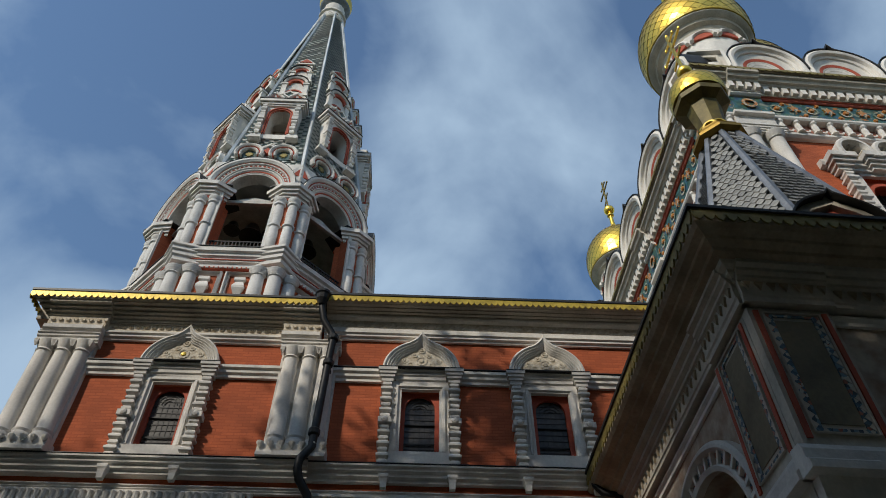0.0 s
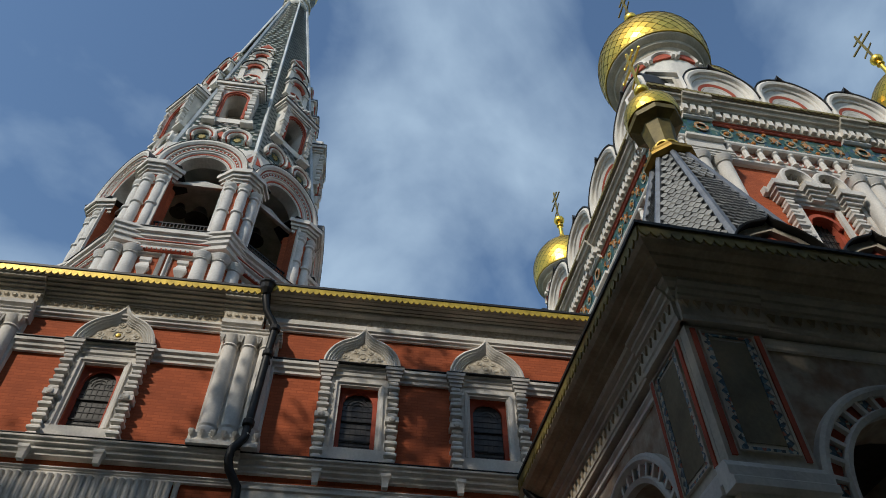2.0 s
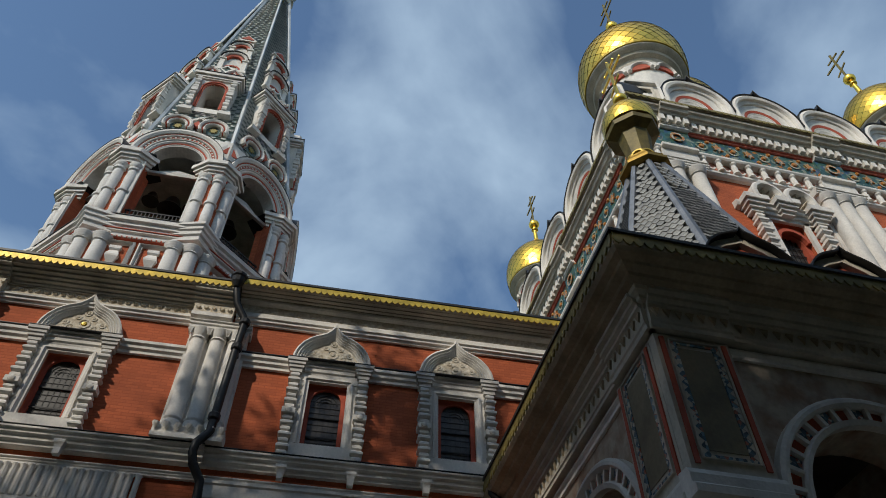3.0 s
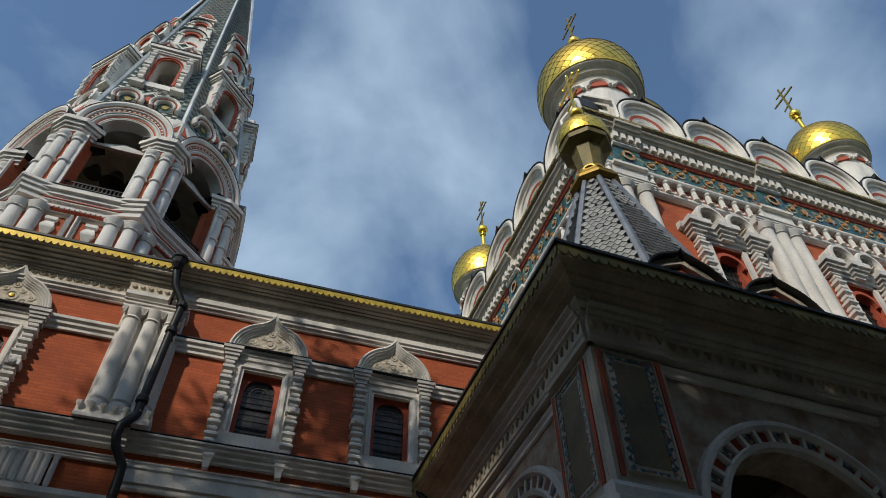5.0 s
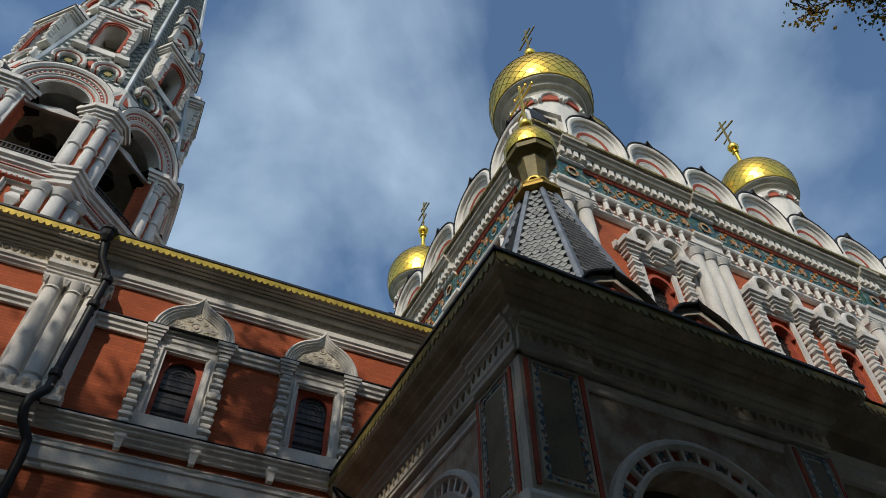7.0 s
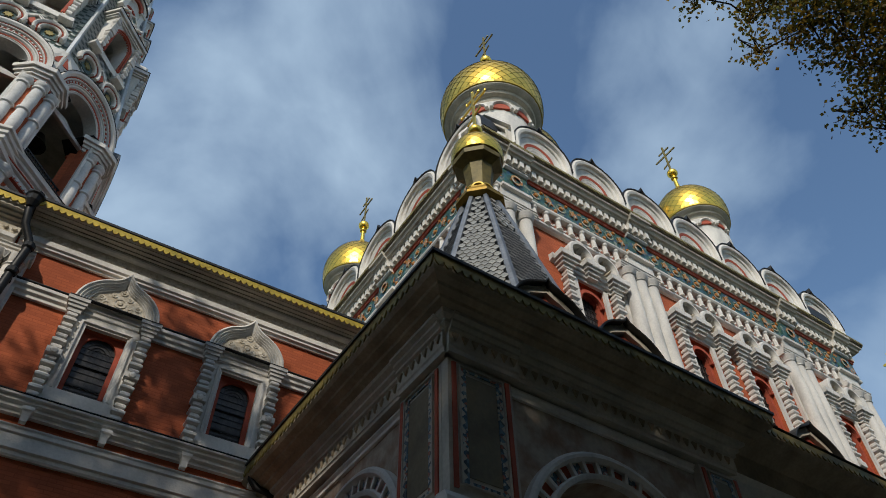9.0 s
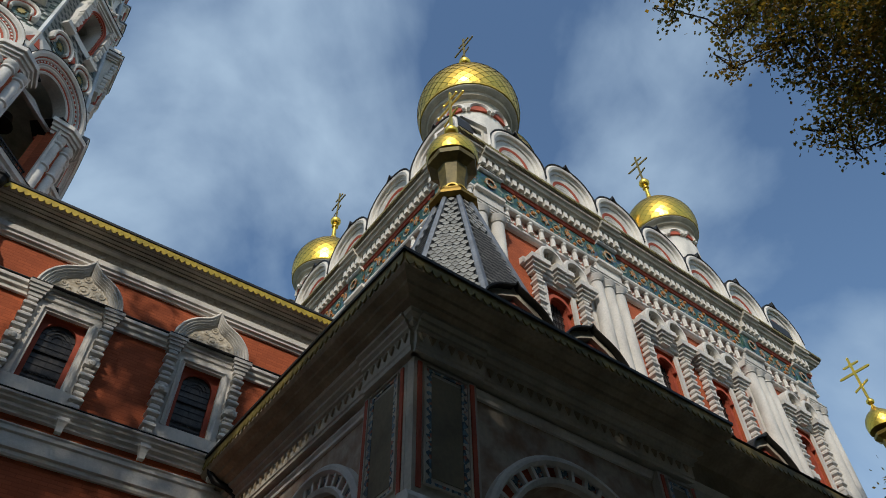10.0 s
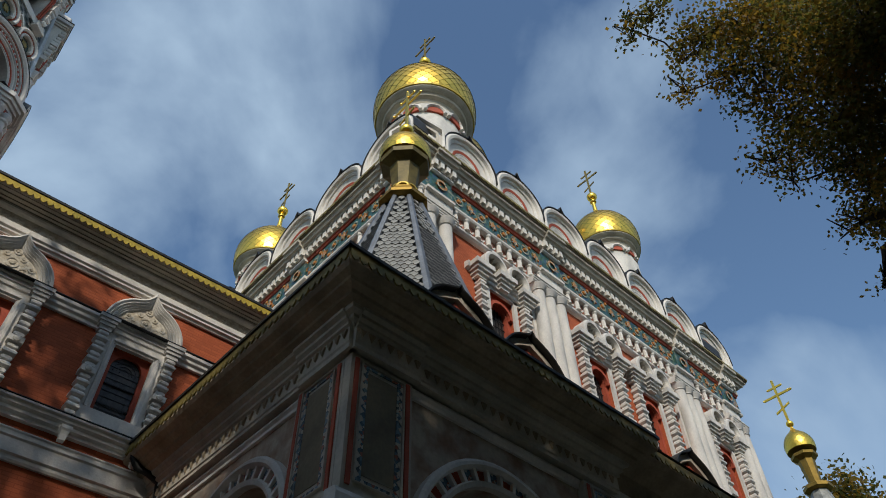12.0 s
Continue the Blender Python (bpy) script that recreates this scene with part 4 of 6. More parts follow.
for i in FACES:
    for s in (-0.66, 0.66):
        for r, w, d, mat in ((0.56, 0.12, 0.26, WHITE), (0.43, 0.055, 0.2, RED_TRIM), (0.37, 0.09, 0.22, WHITE)):
            each("round_gable/%g" % r, i, lambda: swept(arc(0, 0, r, 205, -25, 18), [(0, -0.2), (0, d), (-w * 0.5, d + 0.03), (-w, d - 0.02), (-w, -0.2)]), mat, 3.5, 25.5, shift=s)
        each("gable_field", i, lambda: (lambda b: (slab(b, arc(0, 0, 0.3, 180, -180, 16)[:-1], -0.08, 0.2), b)[1])(bmesh.new()), GREEN_TILE, 3.5, 25.5, "round green glazed disc", shift=s)
        each("gable_heart", i, lambda: (lambda b: (slab(b, [(0.17 * (1 if q % 2 else 0.55) * math.cos(q * math.pi / 8), 0.17 * (1 if q % 2 else 0.55) * math.sin(q * math.pi / 8)) for q in range(16)], -0.12, 0), b)[1])(bmesh.new()), TARNISH_SHADE, 3.5, 25.5, "dull gilt star", shift=s)
    each("lozenge", i, lambda: (lambda b: (slab(b, [(-0.13, 0), (0, -0.2), (0.13, 0), (0, 0.2)], -0.2, 0.1), b)[1])(bmesh.new()), RED_TRIM, 3.45, 25.75)
    for z, d in ((26.12, 0.16), (26.3, 0.1)):
        each("zigzag/%g" % z, i, lambda: swept([(-0.9, 0.0), (-0.62, 0.2), (-0.34, 0.02), (0.0, 0.3), (0.34, 0.02), (0.62, 0.2), (0.9, 0.0)], [(0, -0.1), (0, d), (-0.06, d), (-0.06, -0.1)]), WHITE, 3.34, z)
    # dormer with an open arched window between carved posts
    each("dormer", i, lambda: (lambda b: (arched_panel(b, -0.78, 0.78, 0, 2.7, 0, 0.42, 0.3, 1.75, -0.35, 0.3), box(b, -1.0, -0.5, -0.52, 0.3, -0.12, 0.02), box(b, -0.95, -0.52, -0.46, 0.3, 0.02, 0.2), box(b, 0.5, 1.0, -0.52, 0.3, -0.12, 0.02), box(b, 0.52, 0.95, -0.46, 0.3, 0.02, 0.2), box(b, -0.86, 0.86, -0.43, 0.4, 2.44, 2.52), box(b, -0.92, 0.92, -0.48, 0.4, 2.52, 2.62), box(b, -1.0, 1.0, -0.56, 0.4, 2.66, 2.84), b)[-1])(bmesh.new()), WHITE, 3.1, 26.9)
    each("dormer_sheet", i, lambda: boxed((-1.03, 1.03, -0.59, 0.4, 2.844, 2.87)), DARK_METAL, 3.1, 26.9, "dark metal dormer roof")
    each("dormer_post/l", i, lambda: carved_post(0.2, 2.44, 0.19, 9), WHITE, 3.45, 26.9, shift=-0.7)
    each("dormer_post/r", i, lambda: carved_post(0.2, 2.44, 0.19, 9), WHITE, 3.45, 26.9, shift=0.7)
    each("dormer_arch", i, lambda: swept([(-0.54, 0.32)] + arc(0, 1.75, 0.54, 180, 0, 12) + [(0.54, 0.32)], [(0, 0.3), (0, 0.44), (-0.05, 0.44), (-0.05, 0.3)]), RED_TRIM, 3.1, 26.9)
    each("dormer_arch/b", i, lambda: swept([(-0.47, 0.32)] + arc(0, 1.75, 0.47, 180, 0, 12) + [(0.47, 0.32)], [(0, 0.3), (0, 0.4), (-0.05, 0.4), (-0.05, 0.3)]), RED_TRIM, 3.1, 26.9)
    for s in (-0.47, 0.47):
        for h, t, d0, d1, mat in ((0.5, 0.98, -0.3, 0.46, WHITE), (0.39, 0.76, -0.3, 0.42, RED_TRIM), (0.31, 0.62, -0.3, 0.44, WHITE), (0.23, 0.47, -0.3, 0.36, RED_TRIM)):
            each("kokoshnik/%g" % h, i, lambda: swept(keel(0, 0, h, t, 8), [(0, d0), (0, d1), (-0.05, d1 + 0.03), (-0.1, d1 - 0.03), (-0.1, d0)]), mat, 2.98, 29.78, shift=s)
        each("kokoshnik_back", i, lambda: (lambda b: (slab(b, keel(0, 0, 0.45, 0.9, 8), -0.3, 0.3), b)[1])(bmesh.new()), WHITE, 2.98, 29.78, shift=s)
    each("diamond", i, lambda: swept([(-0.3, 0.25), (0, 0.55), (0.3, 0.25), (0, -0.05)], [(0, -0.2), (0, 0.34), (-0.09, 0.34), (-0.09, -0.2)], True), WHITE, 2.9, 30.65)
    each("diamond_tile", i, lambda: (lambda b: (slab(b, [(-0.2, 0.25), (0, 0.45), (0.2, 0.25), (0, 0.05)], -0.28, 0), b)[1])(bmesh.new()), GREEN_TILE, 2.9, 30.65)
    # two smaller arched storeys and a pointed gable above
    for key, out, z, w, h, r in (("upper_storey/a", 2.5, 31.5, 0.6, 0.95, 0.42), ("upper_storey/b", 2.22, 33.3, 0.52, 0.8, 0.4)):
        each(key, i, lambda: (lambda b: (slab(b, [(-w + 0.1, 0)] + arc(0, h + 0.1, w - 0.1, 180, 0, 14) + [(w - 0.1, 0)], -0.22, 0.4), b)[-1])(bmesh.new()), WHITE, out, z)
        each("storey_arch" + key[-2:], i, lambda: swept(arc(0, h + 0.12, w - 0.02, 180, 0, 14), [(0, -0.3), (0, 0.4), (-0.07, 0.43), (-0.13, 0.38), (-0.13, -0.3)]), WHITE, out, z)
        for q in (-1, 1):
            each("storey_post" + key[-2:], i, lambda: lathed([(0.26, -0.12), (0.26, 0.05), (0.15, 0.06), (0.15, h), (0.22, h + 0.02), (0.22, h + 0.12)], 4, 0, -0.24, math.pi / 4), WHITE, out, z, shift=q * (w - 0.1))
        each("red_arch" + key[-2:], i, lambda: swept(arc(0, h + 0.12, r * 0.92, 180, 0, 14), [(0, 0.1), (0, 0.36), (-0.1, 0.33), (-0.1, 0.1)]), RED_TRIM, out, z)
        each("red_panel" + key[-2:], i, lambda: swept(arc(0, 0.25, r * 0.72, 180, 0, 12), [(0, 0.1), (0, 0.27), (0.09, 0.27), (0.09, 0.1)]), RED_TRIM, out, z)
        each("storey_sheet" + key[-2:], i, lambda: swept(arc(0, h + 0.12, w, 175, 5, 14), [(0, -0.3), (0, 0.45), (0.02, 0.46), (0.02, -0.3)]), DARK_METAL, out, z)
    each("top_gable", i, lambda: (lambda b: (box(b, -0.34, 0.34, -0.25, 0.4, 0, 0.5), box(b, -0.42, 0.42, -0.32, 0.4, 0.46, 0.56), slab(b, [(-0.46, 0.56), (0, 1.1), (0.46, 0.56)], -0.3, 0.4), b)[-1])(bmesh.new()), WHITE, 1.98, 35.1)
    each("top_gable_face", i, lambda: (lambda b: (slab(b, [(-0.32, 0.6), (0, 0.96), (0.32, 0.6)], -0.34, -0.3), box(b, -0.2, 0.2, -0.28, -0.25, 0.08, 0.42), b)[-1])(bmesh.new()), RED_TRIM, 1.98, 35.1)
part("neck", lathed([(0.76, 44.9), (0.84, 45.0), (0.84, 45.15), (0.74, 45.2), (0.74, 45.75), (0.86, 45.8), (0.86, 45.95), (0.66, 46.0), (0.66, 47.1)], 16), WHITE, tower, smooth=40)
part("neck_cove", lathed([(0.66, 47.1), (0.74, 47.2), (0.9, 47.32), (0.96, 47.42), (0.96, 47.5)], 24), LEAD, tower, smooth=40)
nb = None
for q in range(12):
    m = tr(0, 0, 45.25) @ rz(30 * q)
    nb = part("neck_arch", swept(arc(0, 0.0, 0.15, 180, 0, 8), [(0, 0.7), (0, 0.8), (-0.06, 0.8), (-0.06, 0.7)]), WHITE, tower, m=m) if nb is None else again(nb, m)
part("spire_dome", lathed([(0.92, 47.5), (1.0, 47.7), (1.05, 48.0), (1.0, 48.4), (0.82, 48.9), (0.5, 49.4), (0.2, 49.9), (0.06, 50.5)], 28), GOLD, tower, "small gilded onion dome", smooth=50)


# ---------------------------------------------------------------- gilded domes
def gilded_dome(x, y, z, r, z_roof, label, seg=28, rows=26, turn=0.0, top=2.5):
    """An onion dome with its drum, apple and cross; z is the height of its widest ring."""
    d = thing("gilded_dome", label, "dome", tr(x, y, z) @ rz(turn), "gilded onion domes on the church roof")
    prof = onion(r)
    part("dome_skin", scale_shell(prof, seg, rows), GOLD, d, "diamond plates of gilded copper")
    part("shell", lathed([(a * 0.985, b) for a, b in prof], 40), GOLD_SEAM, d, smooth=40)
    part("rim", lathed([(r * 0.86, -0.45 * r), (r * 0.955, -0.45 * r), (r * 0.965, -0.41 * r), (r * 0.86, -0.4 * r)], 40), GOLD_PAINT, d)
    part("underside", lathed([(r * 0.69, -0.72 * r), (r * 0.72, -0.63 * r), (r * 0.8, -0.6 * r), (r * 0.82, -0.55 * r), (r * 0.89, -0.52 * r), (r * 0.93, -0.48 * r), (r * 0.93, -0.452 * r), (r * 0.3, -0.448 * r)], 40), COVE, d, "grey-beige moulded cornice", smooth=30)
    low = z_roof - z
    part("drum", lathed([(r * 0.74, low), (r * 0.74, -1.25 * r), (r * 0.69, -1.2 * r), (r * 0.69, -0.7 * r)], 32), WHITE, d, smooth=40)
    k = None
    for i in range(10):
        m = rz(36 * i) @ tr(0, -r * 0.68, -1.02 * r)
        if k is None:
            h = r * 0.22
            k = part("drum_arch", swept(arc(0, 0, h, 180, 0, 10), [(0, 0), (0, 0.16), (-0.1, 0.2), (-0.16, 0.12), (-0.16, 0)]), WHITE, d, m=m)
            part("drum_arch_fill", (lambda b: (slab(b, arc(0, 0, h * 0.8, 180, 0, 10), -0.1, 0.05), b)[1])(bmesh.new()), RED_TRIM, k)
        else:
            again(k, m)
    zb = r * 1.6 + 1.35
    part("stem", lathed([(0.2, r * 1.3), (0.13, r * 1.62), (0.11, zb - 0.62), (0.2, zb - 0.55), (0.2, zb - 0.48), (0.1, zb - 0.42), (0.09, zb)], 12), GOLD, d, smooth=50)
    part("ball", lathed([(0.02 + 0.3 * math.sin(math.pi * q / 10), zb - 0.3 * math.cos(math.pi * q / 10)) for q in range(11)], 16), GOLD, d, smooth=60)
    part("cross", cross(top), TARNISH_SHADE, d, m=tr(0, 0, zb + 0.25) @ rz(90 - turn))
    return d


# ---------------------------------------------------------------- main block
XB, YB, XE, YE = 9.5, 11.15, 28.25, 28.7
TOP = 23.05
block = thing("church_block", "tall red and white main church block with majolica frieze", "building")
WIN_X = (13.15, 18.1, 21.15, 26.1)
holes = [(x - 0.55, x + 0.55, 13.6, 18.5) for x in WIN_X]
bm = bmesh.new()
wall_cells(bm, XB, XE, 0, 21.0, YB, YB + 0.9, holes)
part("wall", bm, RED, block)
part("wall", boxed((XB, XB + 0.9, YB + 0.9, YE, 0, 21.0)), RED, block)
part("wall", boxed((XE - 0.9, XE, YB + 0.9, YE, 0, 21.0)), RED, block)
part("wall", boxed((XB, XE, YE, YE + 0.9, 0, 21.0)), RED, block)
part("ceiling_slab", boxed((XB, XE, YB, YE, 21.0, 23.0)), DARK_IN, block)
sides = (("front", tr(XB, YB, 0), XE - XB), ("west", tr(XB, YE, 0) @ rz(-90), YE - YB), ("east", tr(XE, YB, 0) @ rz(90), YE - YB))
BREAKS = {"front": (0.75, 6.3, 14.6, 18.1), "west": (0.6, 5.9, 11.3, 16.9), "east": (0.6, 8.8, 16.9)}
for side, m, L in sides:
    full = side != "east"
    f = part("entablature", moulded([(0.0, 20.25), (0.12, 20.25), (0.2, 20.32), (0.2, 20.42), (0.0, 20.44)], 0, L, 1, 1), WHITE, block, m=m)
    part("pink_band", moulded([(0.0, 20.44), (0.1, 20.44), (0.1, 21.02), (0.0, 21.02)], 0, L, 1, 1), PINK, f)
    part("band_rail", moulded([(0.0, 20.98), (0.3, 20.98), (0.34, 21.04), (0.34, 21.12), (0.0, 21.14)], 0, L, 1, 1), WHITE, f)
    part("majolica_frieze", moulded([(0.0, 21.14), (0.3, 21.14), (0.3, 21.98), (0.0, 21.98)], 0, L, 1, 1), MOSAIC, f, "green floral majolica frieze")
    part("red_moulding", moulded([(0.0, 21.98), (0.33, 21.98), (0.36, 22.02), (0.36, 22.07), (0.4, 22.1), (0.4, 22.13), (0.0, 22.14)], 0, L, 1, 1), RED_TRIM, f)
    part("dentil_ground", moulded([(0.0, 22.14), (0.42, 22.14), (0.42, 22.5), (0.0, 22.5)], 0, L, 1, 1), CREAM, f)
    # cornice and its breaks grey-beige: shadow of the overhang painted as colour
    part("cornice", moulded([(0.0, 22.5), (0.56, 22.5), (0.6, 22.58), (0.68, 22.6), (0.72, 22.7), (0.8, 22.74), (0.8, 22.86), (0.0, 22.9)], 0, L, 1, 1), COVE, f)
    part("soffit_line", moulded([(0.0, 22.9), (0.84, 22.88), (0.88, 22.94), (0.88, 23.02), (0.0, 23.02)], 0, L, 1, 1), SOFFIT, f)
    part("fringe", scallops(-0.88, L + 0.88, 23.02, 0.15, 0.24, 0.884), TARNISH_SHADE, f, "tarnished gold scalloped edging")
    if not full:
        continue
    for a in BREAKS[side]:
        for nm, prof, mat in (("cornice_break", [(0.3, 22.5), (0.68, 22.5), (0.72, 22.58), (0.8, 22.6), (0.84, 22.7), (0.92, 22.74), (0.92, 22.86), (0.3, 22.88)], COVE), ("dentil_break", [(0.3, 22.14), (0.54, 22.14), (0.54, 22.5), (0.3, 22.5)], CREAM), ("moulding_break", [(0.3, 21.98), (0.46, 21.98), (0.52, 22.04), (0.52, 22.12), (0.3, 22.14)], WHITE)):
            part(nm, moulded(prof, a - 0.5, a + 0.5), mat, f)
        for q in (-0.42, -0.14, 0.14, 0.42):
            part("dentil", boxed((-0.08, 0.08, -0.13, 0, 0, 0.3)), WHITE, f, m=tr(a + q, -0.54, 22.2))
        part("frieze_break", moulded([(0.2, 21.14), (0.4, 21.14), (0.4, 21.98), (0.2, 21.98)], a - 0.5, a + 0.5), MOSAIC, f)
        part("majolica_ring", swept(arc(0, 0, 0.2, 180, -180, 14)[:-1], [(0, 0.0), (0.05, 0.06), (-0.05, 0.06)], True), MAJOLICA, f, m=tr(a, -0.4, 21.56))
        part("band_break", moulded([(0.0, 20.2), (0.34, 20.2), (0.42, 20.3), (0.42, 20.42), (0.3, 20.46), (0.3, 20.98), (0.44, 21.0), (0.44, 21.12), (0.0, 21.13)], a - 0.62, a + 0.62), WHITE, f)
    post = dent = ros = star = None
    k = int(L / 0.52)
    for i in range(k + 1):
        mm = tr(i * L / k, -0.1, 20.44)
        post = part("post", lathed([(0.12, 0), (0.12, 0.06), (0.085, 0.09), (0.1, 0.28), (0.08, 0.42), (0.12, 0.47), (0.12, 0.56)], 8, 0, -0.1), WHITE, f, m=mm) if post is None else again(post, mm)
        if i < k:
            mm = tr((i + 0.5) * L / k, -0.1, 20.44)
            nook = part("band_arch", swept(arc(0, 0.24, 0.13, 180, 360, 8), [(0, 0), (0, 0.07), (0.05, 0.07), (0.05, 0)]), WHITE, f, m=mm) if i == 0 else again(nook, mm)
    k = int(L / 0.3)
    for i in range(k + 1):
        mm = tr(i * L / k, -0.42, 22.2)
        dent = part("dentil", boxed((-0.09, 0.09, -0.13, 0, 0, 0.3)), WHITE, f, m=mm) if dent is None else again(dent, mm)
    k = int(L / 1.1)
    for i in range(k):
        mm = tr((i + 0.5) * L / k, -0.3, 21.56)
        ros = part("majolica_ring", swept(arc(0, 0, 0.19, 180, -180, 12)[:-1], [(0, 0.0), (0.03, 0.03), (-0.03, 0.03)], True), MOSAIC_PALE, f, "pale green majolica wreath", mm) if ros is None else again(ros, mm)
        mm = tr((i + 0.5) * L / k, -0.3, 21.56) @ Matrix.Rotation(radians(90), 4, "X")
        heart = part("majolica_heart", lathed([(0.1, 0.0), (0.08, 0.06), (0.02, 0.08)], 8), MAJOLICA, f, m=mm) if i == 0 else again(heart, mm)
        for zz in (-0.3, 0.3):
            mm = tr((i + 0.25 + 0.5 * (zz > 0)) * L / k, -0.3, 21.56 + zz) @ Matrix.Rotation(radians(90), 4, "X")
            bud = part("majolica_bud", lathed([(0.085, 0.0), (0.06, 0.05), (0.02, 0.06)], 6), MAJOLICA, f, m=mm) if i == 0 and zz < 0 else again(bud, mm)
        mm = tr((i + 1) * L / k, -0.3, 21.56)
        star = part("majolica_star", (lambda b: (slab(b, [(0.2 * (1 if q % 2 else 0.5) * math.cos(q * math.pi / 6), 0.24 * (1 if q % 2 else 0.5) * math.sin(q * math.pi / 6)) for q in range(12)], -0.05, 0), b)[1])(bmesh.new()), MAJOLICA, f, "orange majolica star", mm) if star is None else again(star, mm)

bw = tr(0, YB, 0)
holder = part("front_plinth", boxed((XB, XE, YB - 0.25, YB, 0, 1.2)), WHITE, block)
front = part("string_course", moulded([(0, 12.6), (0.3, 12.6), (0.36, 12.8), (0, 12.84)], XB, XE), WHITE, block, m=bw)
for xs in ((9.85, 10.55), (14.95, 15.5, 16.05), (23.3, 23.8, 24.3), (27.5, 28.0)):
    column_cluster("column_bay", front, xs, 0.235, 12.9, 20.0, 20.26, 12.84, 0.26)
west = part("west_pilasters", boxed((-0.02, 0.5, -0.2, 0.0, 12.9, 20.2)), WHITE, block, m=tr(XB, YE, 0) @ rz(-90))
for a in (0.7, 6.0, 11.4, 16.7):
    column_cluster("column_bay", west, (a - 0.45, a, a + 0.45), 0.22, 12.9, 20.0, 20.26, 12.84, 0.24)


def block_window(x):
    """A tall arched window under a pair of shell-headed arches on stepped corbels. Its origin is at the wall's face, at ground level."""
    win = part("window", boxed((-0.72, -0.55, -0.1, 0, 13.4, 18.6), (0.55, 0.72, -0.1, 0, 13.4, 18.6), (-0.85, 0.85, -0.2, 0, 13.2, 13.4)), WHITE, block, m=tr(x, YB, 0))
    bm = bmesh.new()
    arched_panel(bm, -0.55, 0.55, 13.6, 18.5, 0, 0.4, 13.7, 17.75, 0.12, 0.4)
    part("reveal", bm, RED_TRIM, win, "red painted arched reveal")
    part("brick_arch", swept(arc(0, 17.75, 0.42, 180, 0, 14), [(0, -0.1), (0, 0.02), (0.12, 0.02), (0.12, -0.1)]), RED_TRIM, win)
    part("pane", boxed((-0.42, 0.42, 0.3, 0.32, 13.6, 18.3)), GLASS, win)
    bm = boxed(*[(-0.42 + 0.14 * i - 0.01, -0.42 + 0.14 * i + 0.01, 0.26, 0.28, 13.6, 18.15) for i in range(1, 6)], *[(-0.42, 0.42, 0.255, 0.275, 13.8 + 0.3 * i, 13.83 + 0.3 * i) for i in range(14)])
    part("lattice", bm, IRON, win)
    c = None
    for s in (-1.02, 1.02):
        c = part("carved_post", carved_post(13.4, 18.5, 0.27, 23), WHITE, win, m=tr(s, 0, 0)) if c is None else again(c, tr(s, 0, 0))
    k = None
    for s in (-1.06, 0.0, 1.06):
        if k is None:
            bm = bmesh.new()
            for w, d, z0, z1 in ((0.2, 0.28, 18.5, 18.62), (0.26, 0.36, 18.62, 18.74), (0.33, 0.44, 18.74, 18.86), (0.4, 0.52, 18.86, 19.06)):
                box(bm, -w, w, -d, 0, z0, z1)
            k = part("corbel", bm, WHITE, win, m=tr(s, 0, 0))
        else:
            again(k, tr(s, 0, 0 if s else 0.12))
    part("lintel", moulded(steps(18.5, 19.0, 0.1, 0.3, 3), -0.95, 0.95), WHITE, win)
    fans = None
    for s in (-0.54, 0.54):
        if fans is None:
            fans = part("shell_arch", (lambda b: (sweep(b, [(-0.54, 18.95)] + arc(0, 19.3, 0.54, 180, 0, 14) + [(0.54, 18.95)], [(0, 0), (0, 0.48), (-0.06, 0.52), (-0.14, 0.52), (-0.18, 0.4), (-0.18, 0.0)]), b)[1])(bmesh.new()), WHITE, win, m=tr(s, 0, 0))
            bm = bmesh.new()
            for q in range(7):
                a0, a1 = math.pi * (q + 0.12) / 7, math.pi * (q + 0.88) / 7
                mid = (a0 + a1) / 2
                p = [bm.verts.new(t) for t in ((0.05 * math.cos(mid), -0.06, 19.12), (0.46 * math.cos(a0), -0.1, 19.2 + 0.46 * math.sin(a0)), (0.47 * math.cos(mid), -0.42, 19.2 + 0.47 * math.sin(mid)), (0.46 * math.cos(a1), -0.1, 19.2 + 0.46 * math.sin(a1)))]
                bm.faces.new((p[0], p[1], p[2])), bm.faces.new((p[0], p[2], p[3])), bm.faces.new((p[0], p[1], p[3]))
            part("shell_ground", (lambda q: (slab(q, arc(0, 19.22, 0.46, 185, -5, 14), -0.03, 0.0), q)[1])(bmesh.new()), RED_TRIM, fans)
            part("shell", bm, CREAM, fans, "cream carved scallop shell")
        else:
            again(fans, tr(s, 0, 0))
    for s in (-1.36, 1.36):
        part("side_trim", moulded([(0, 18.8), (0.16, 18.84), (0.2, 18.95), (0.2, 19.05), (0, 19.1)], s - 0.2, s + 0.2), WHITE, win)


for x in WIN_X:
    block_window(x)

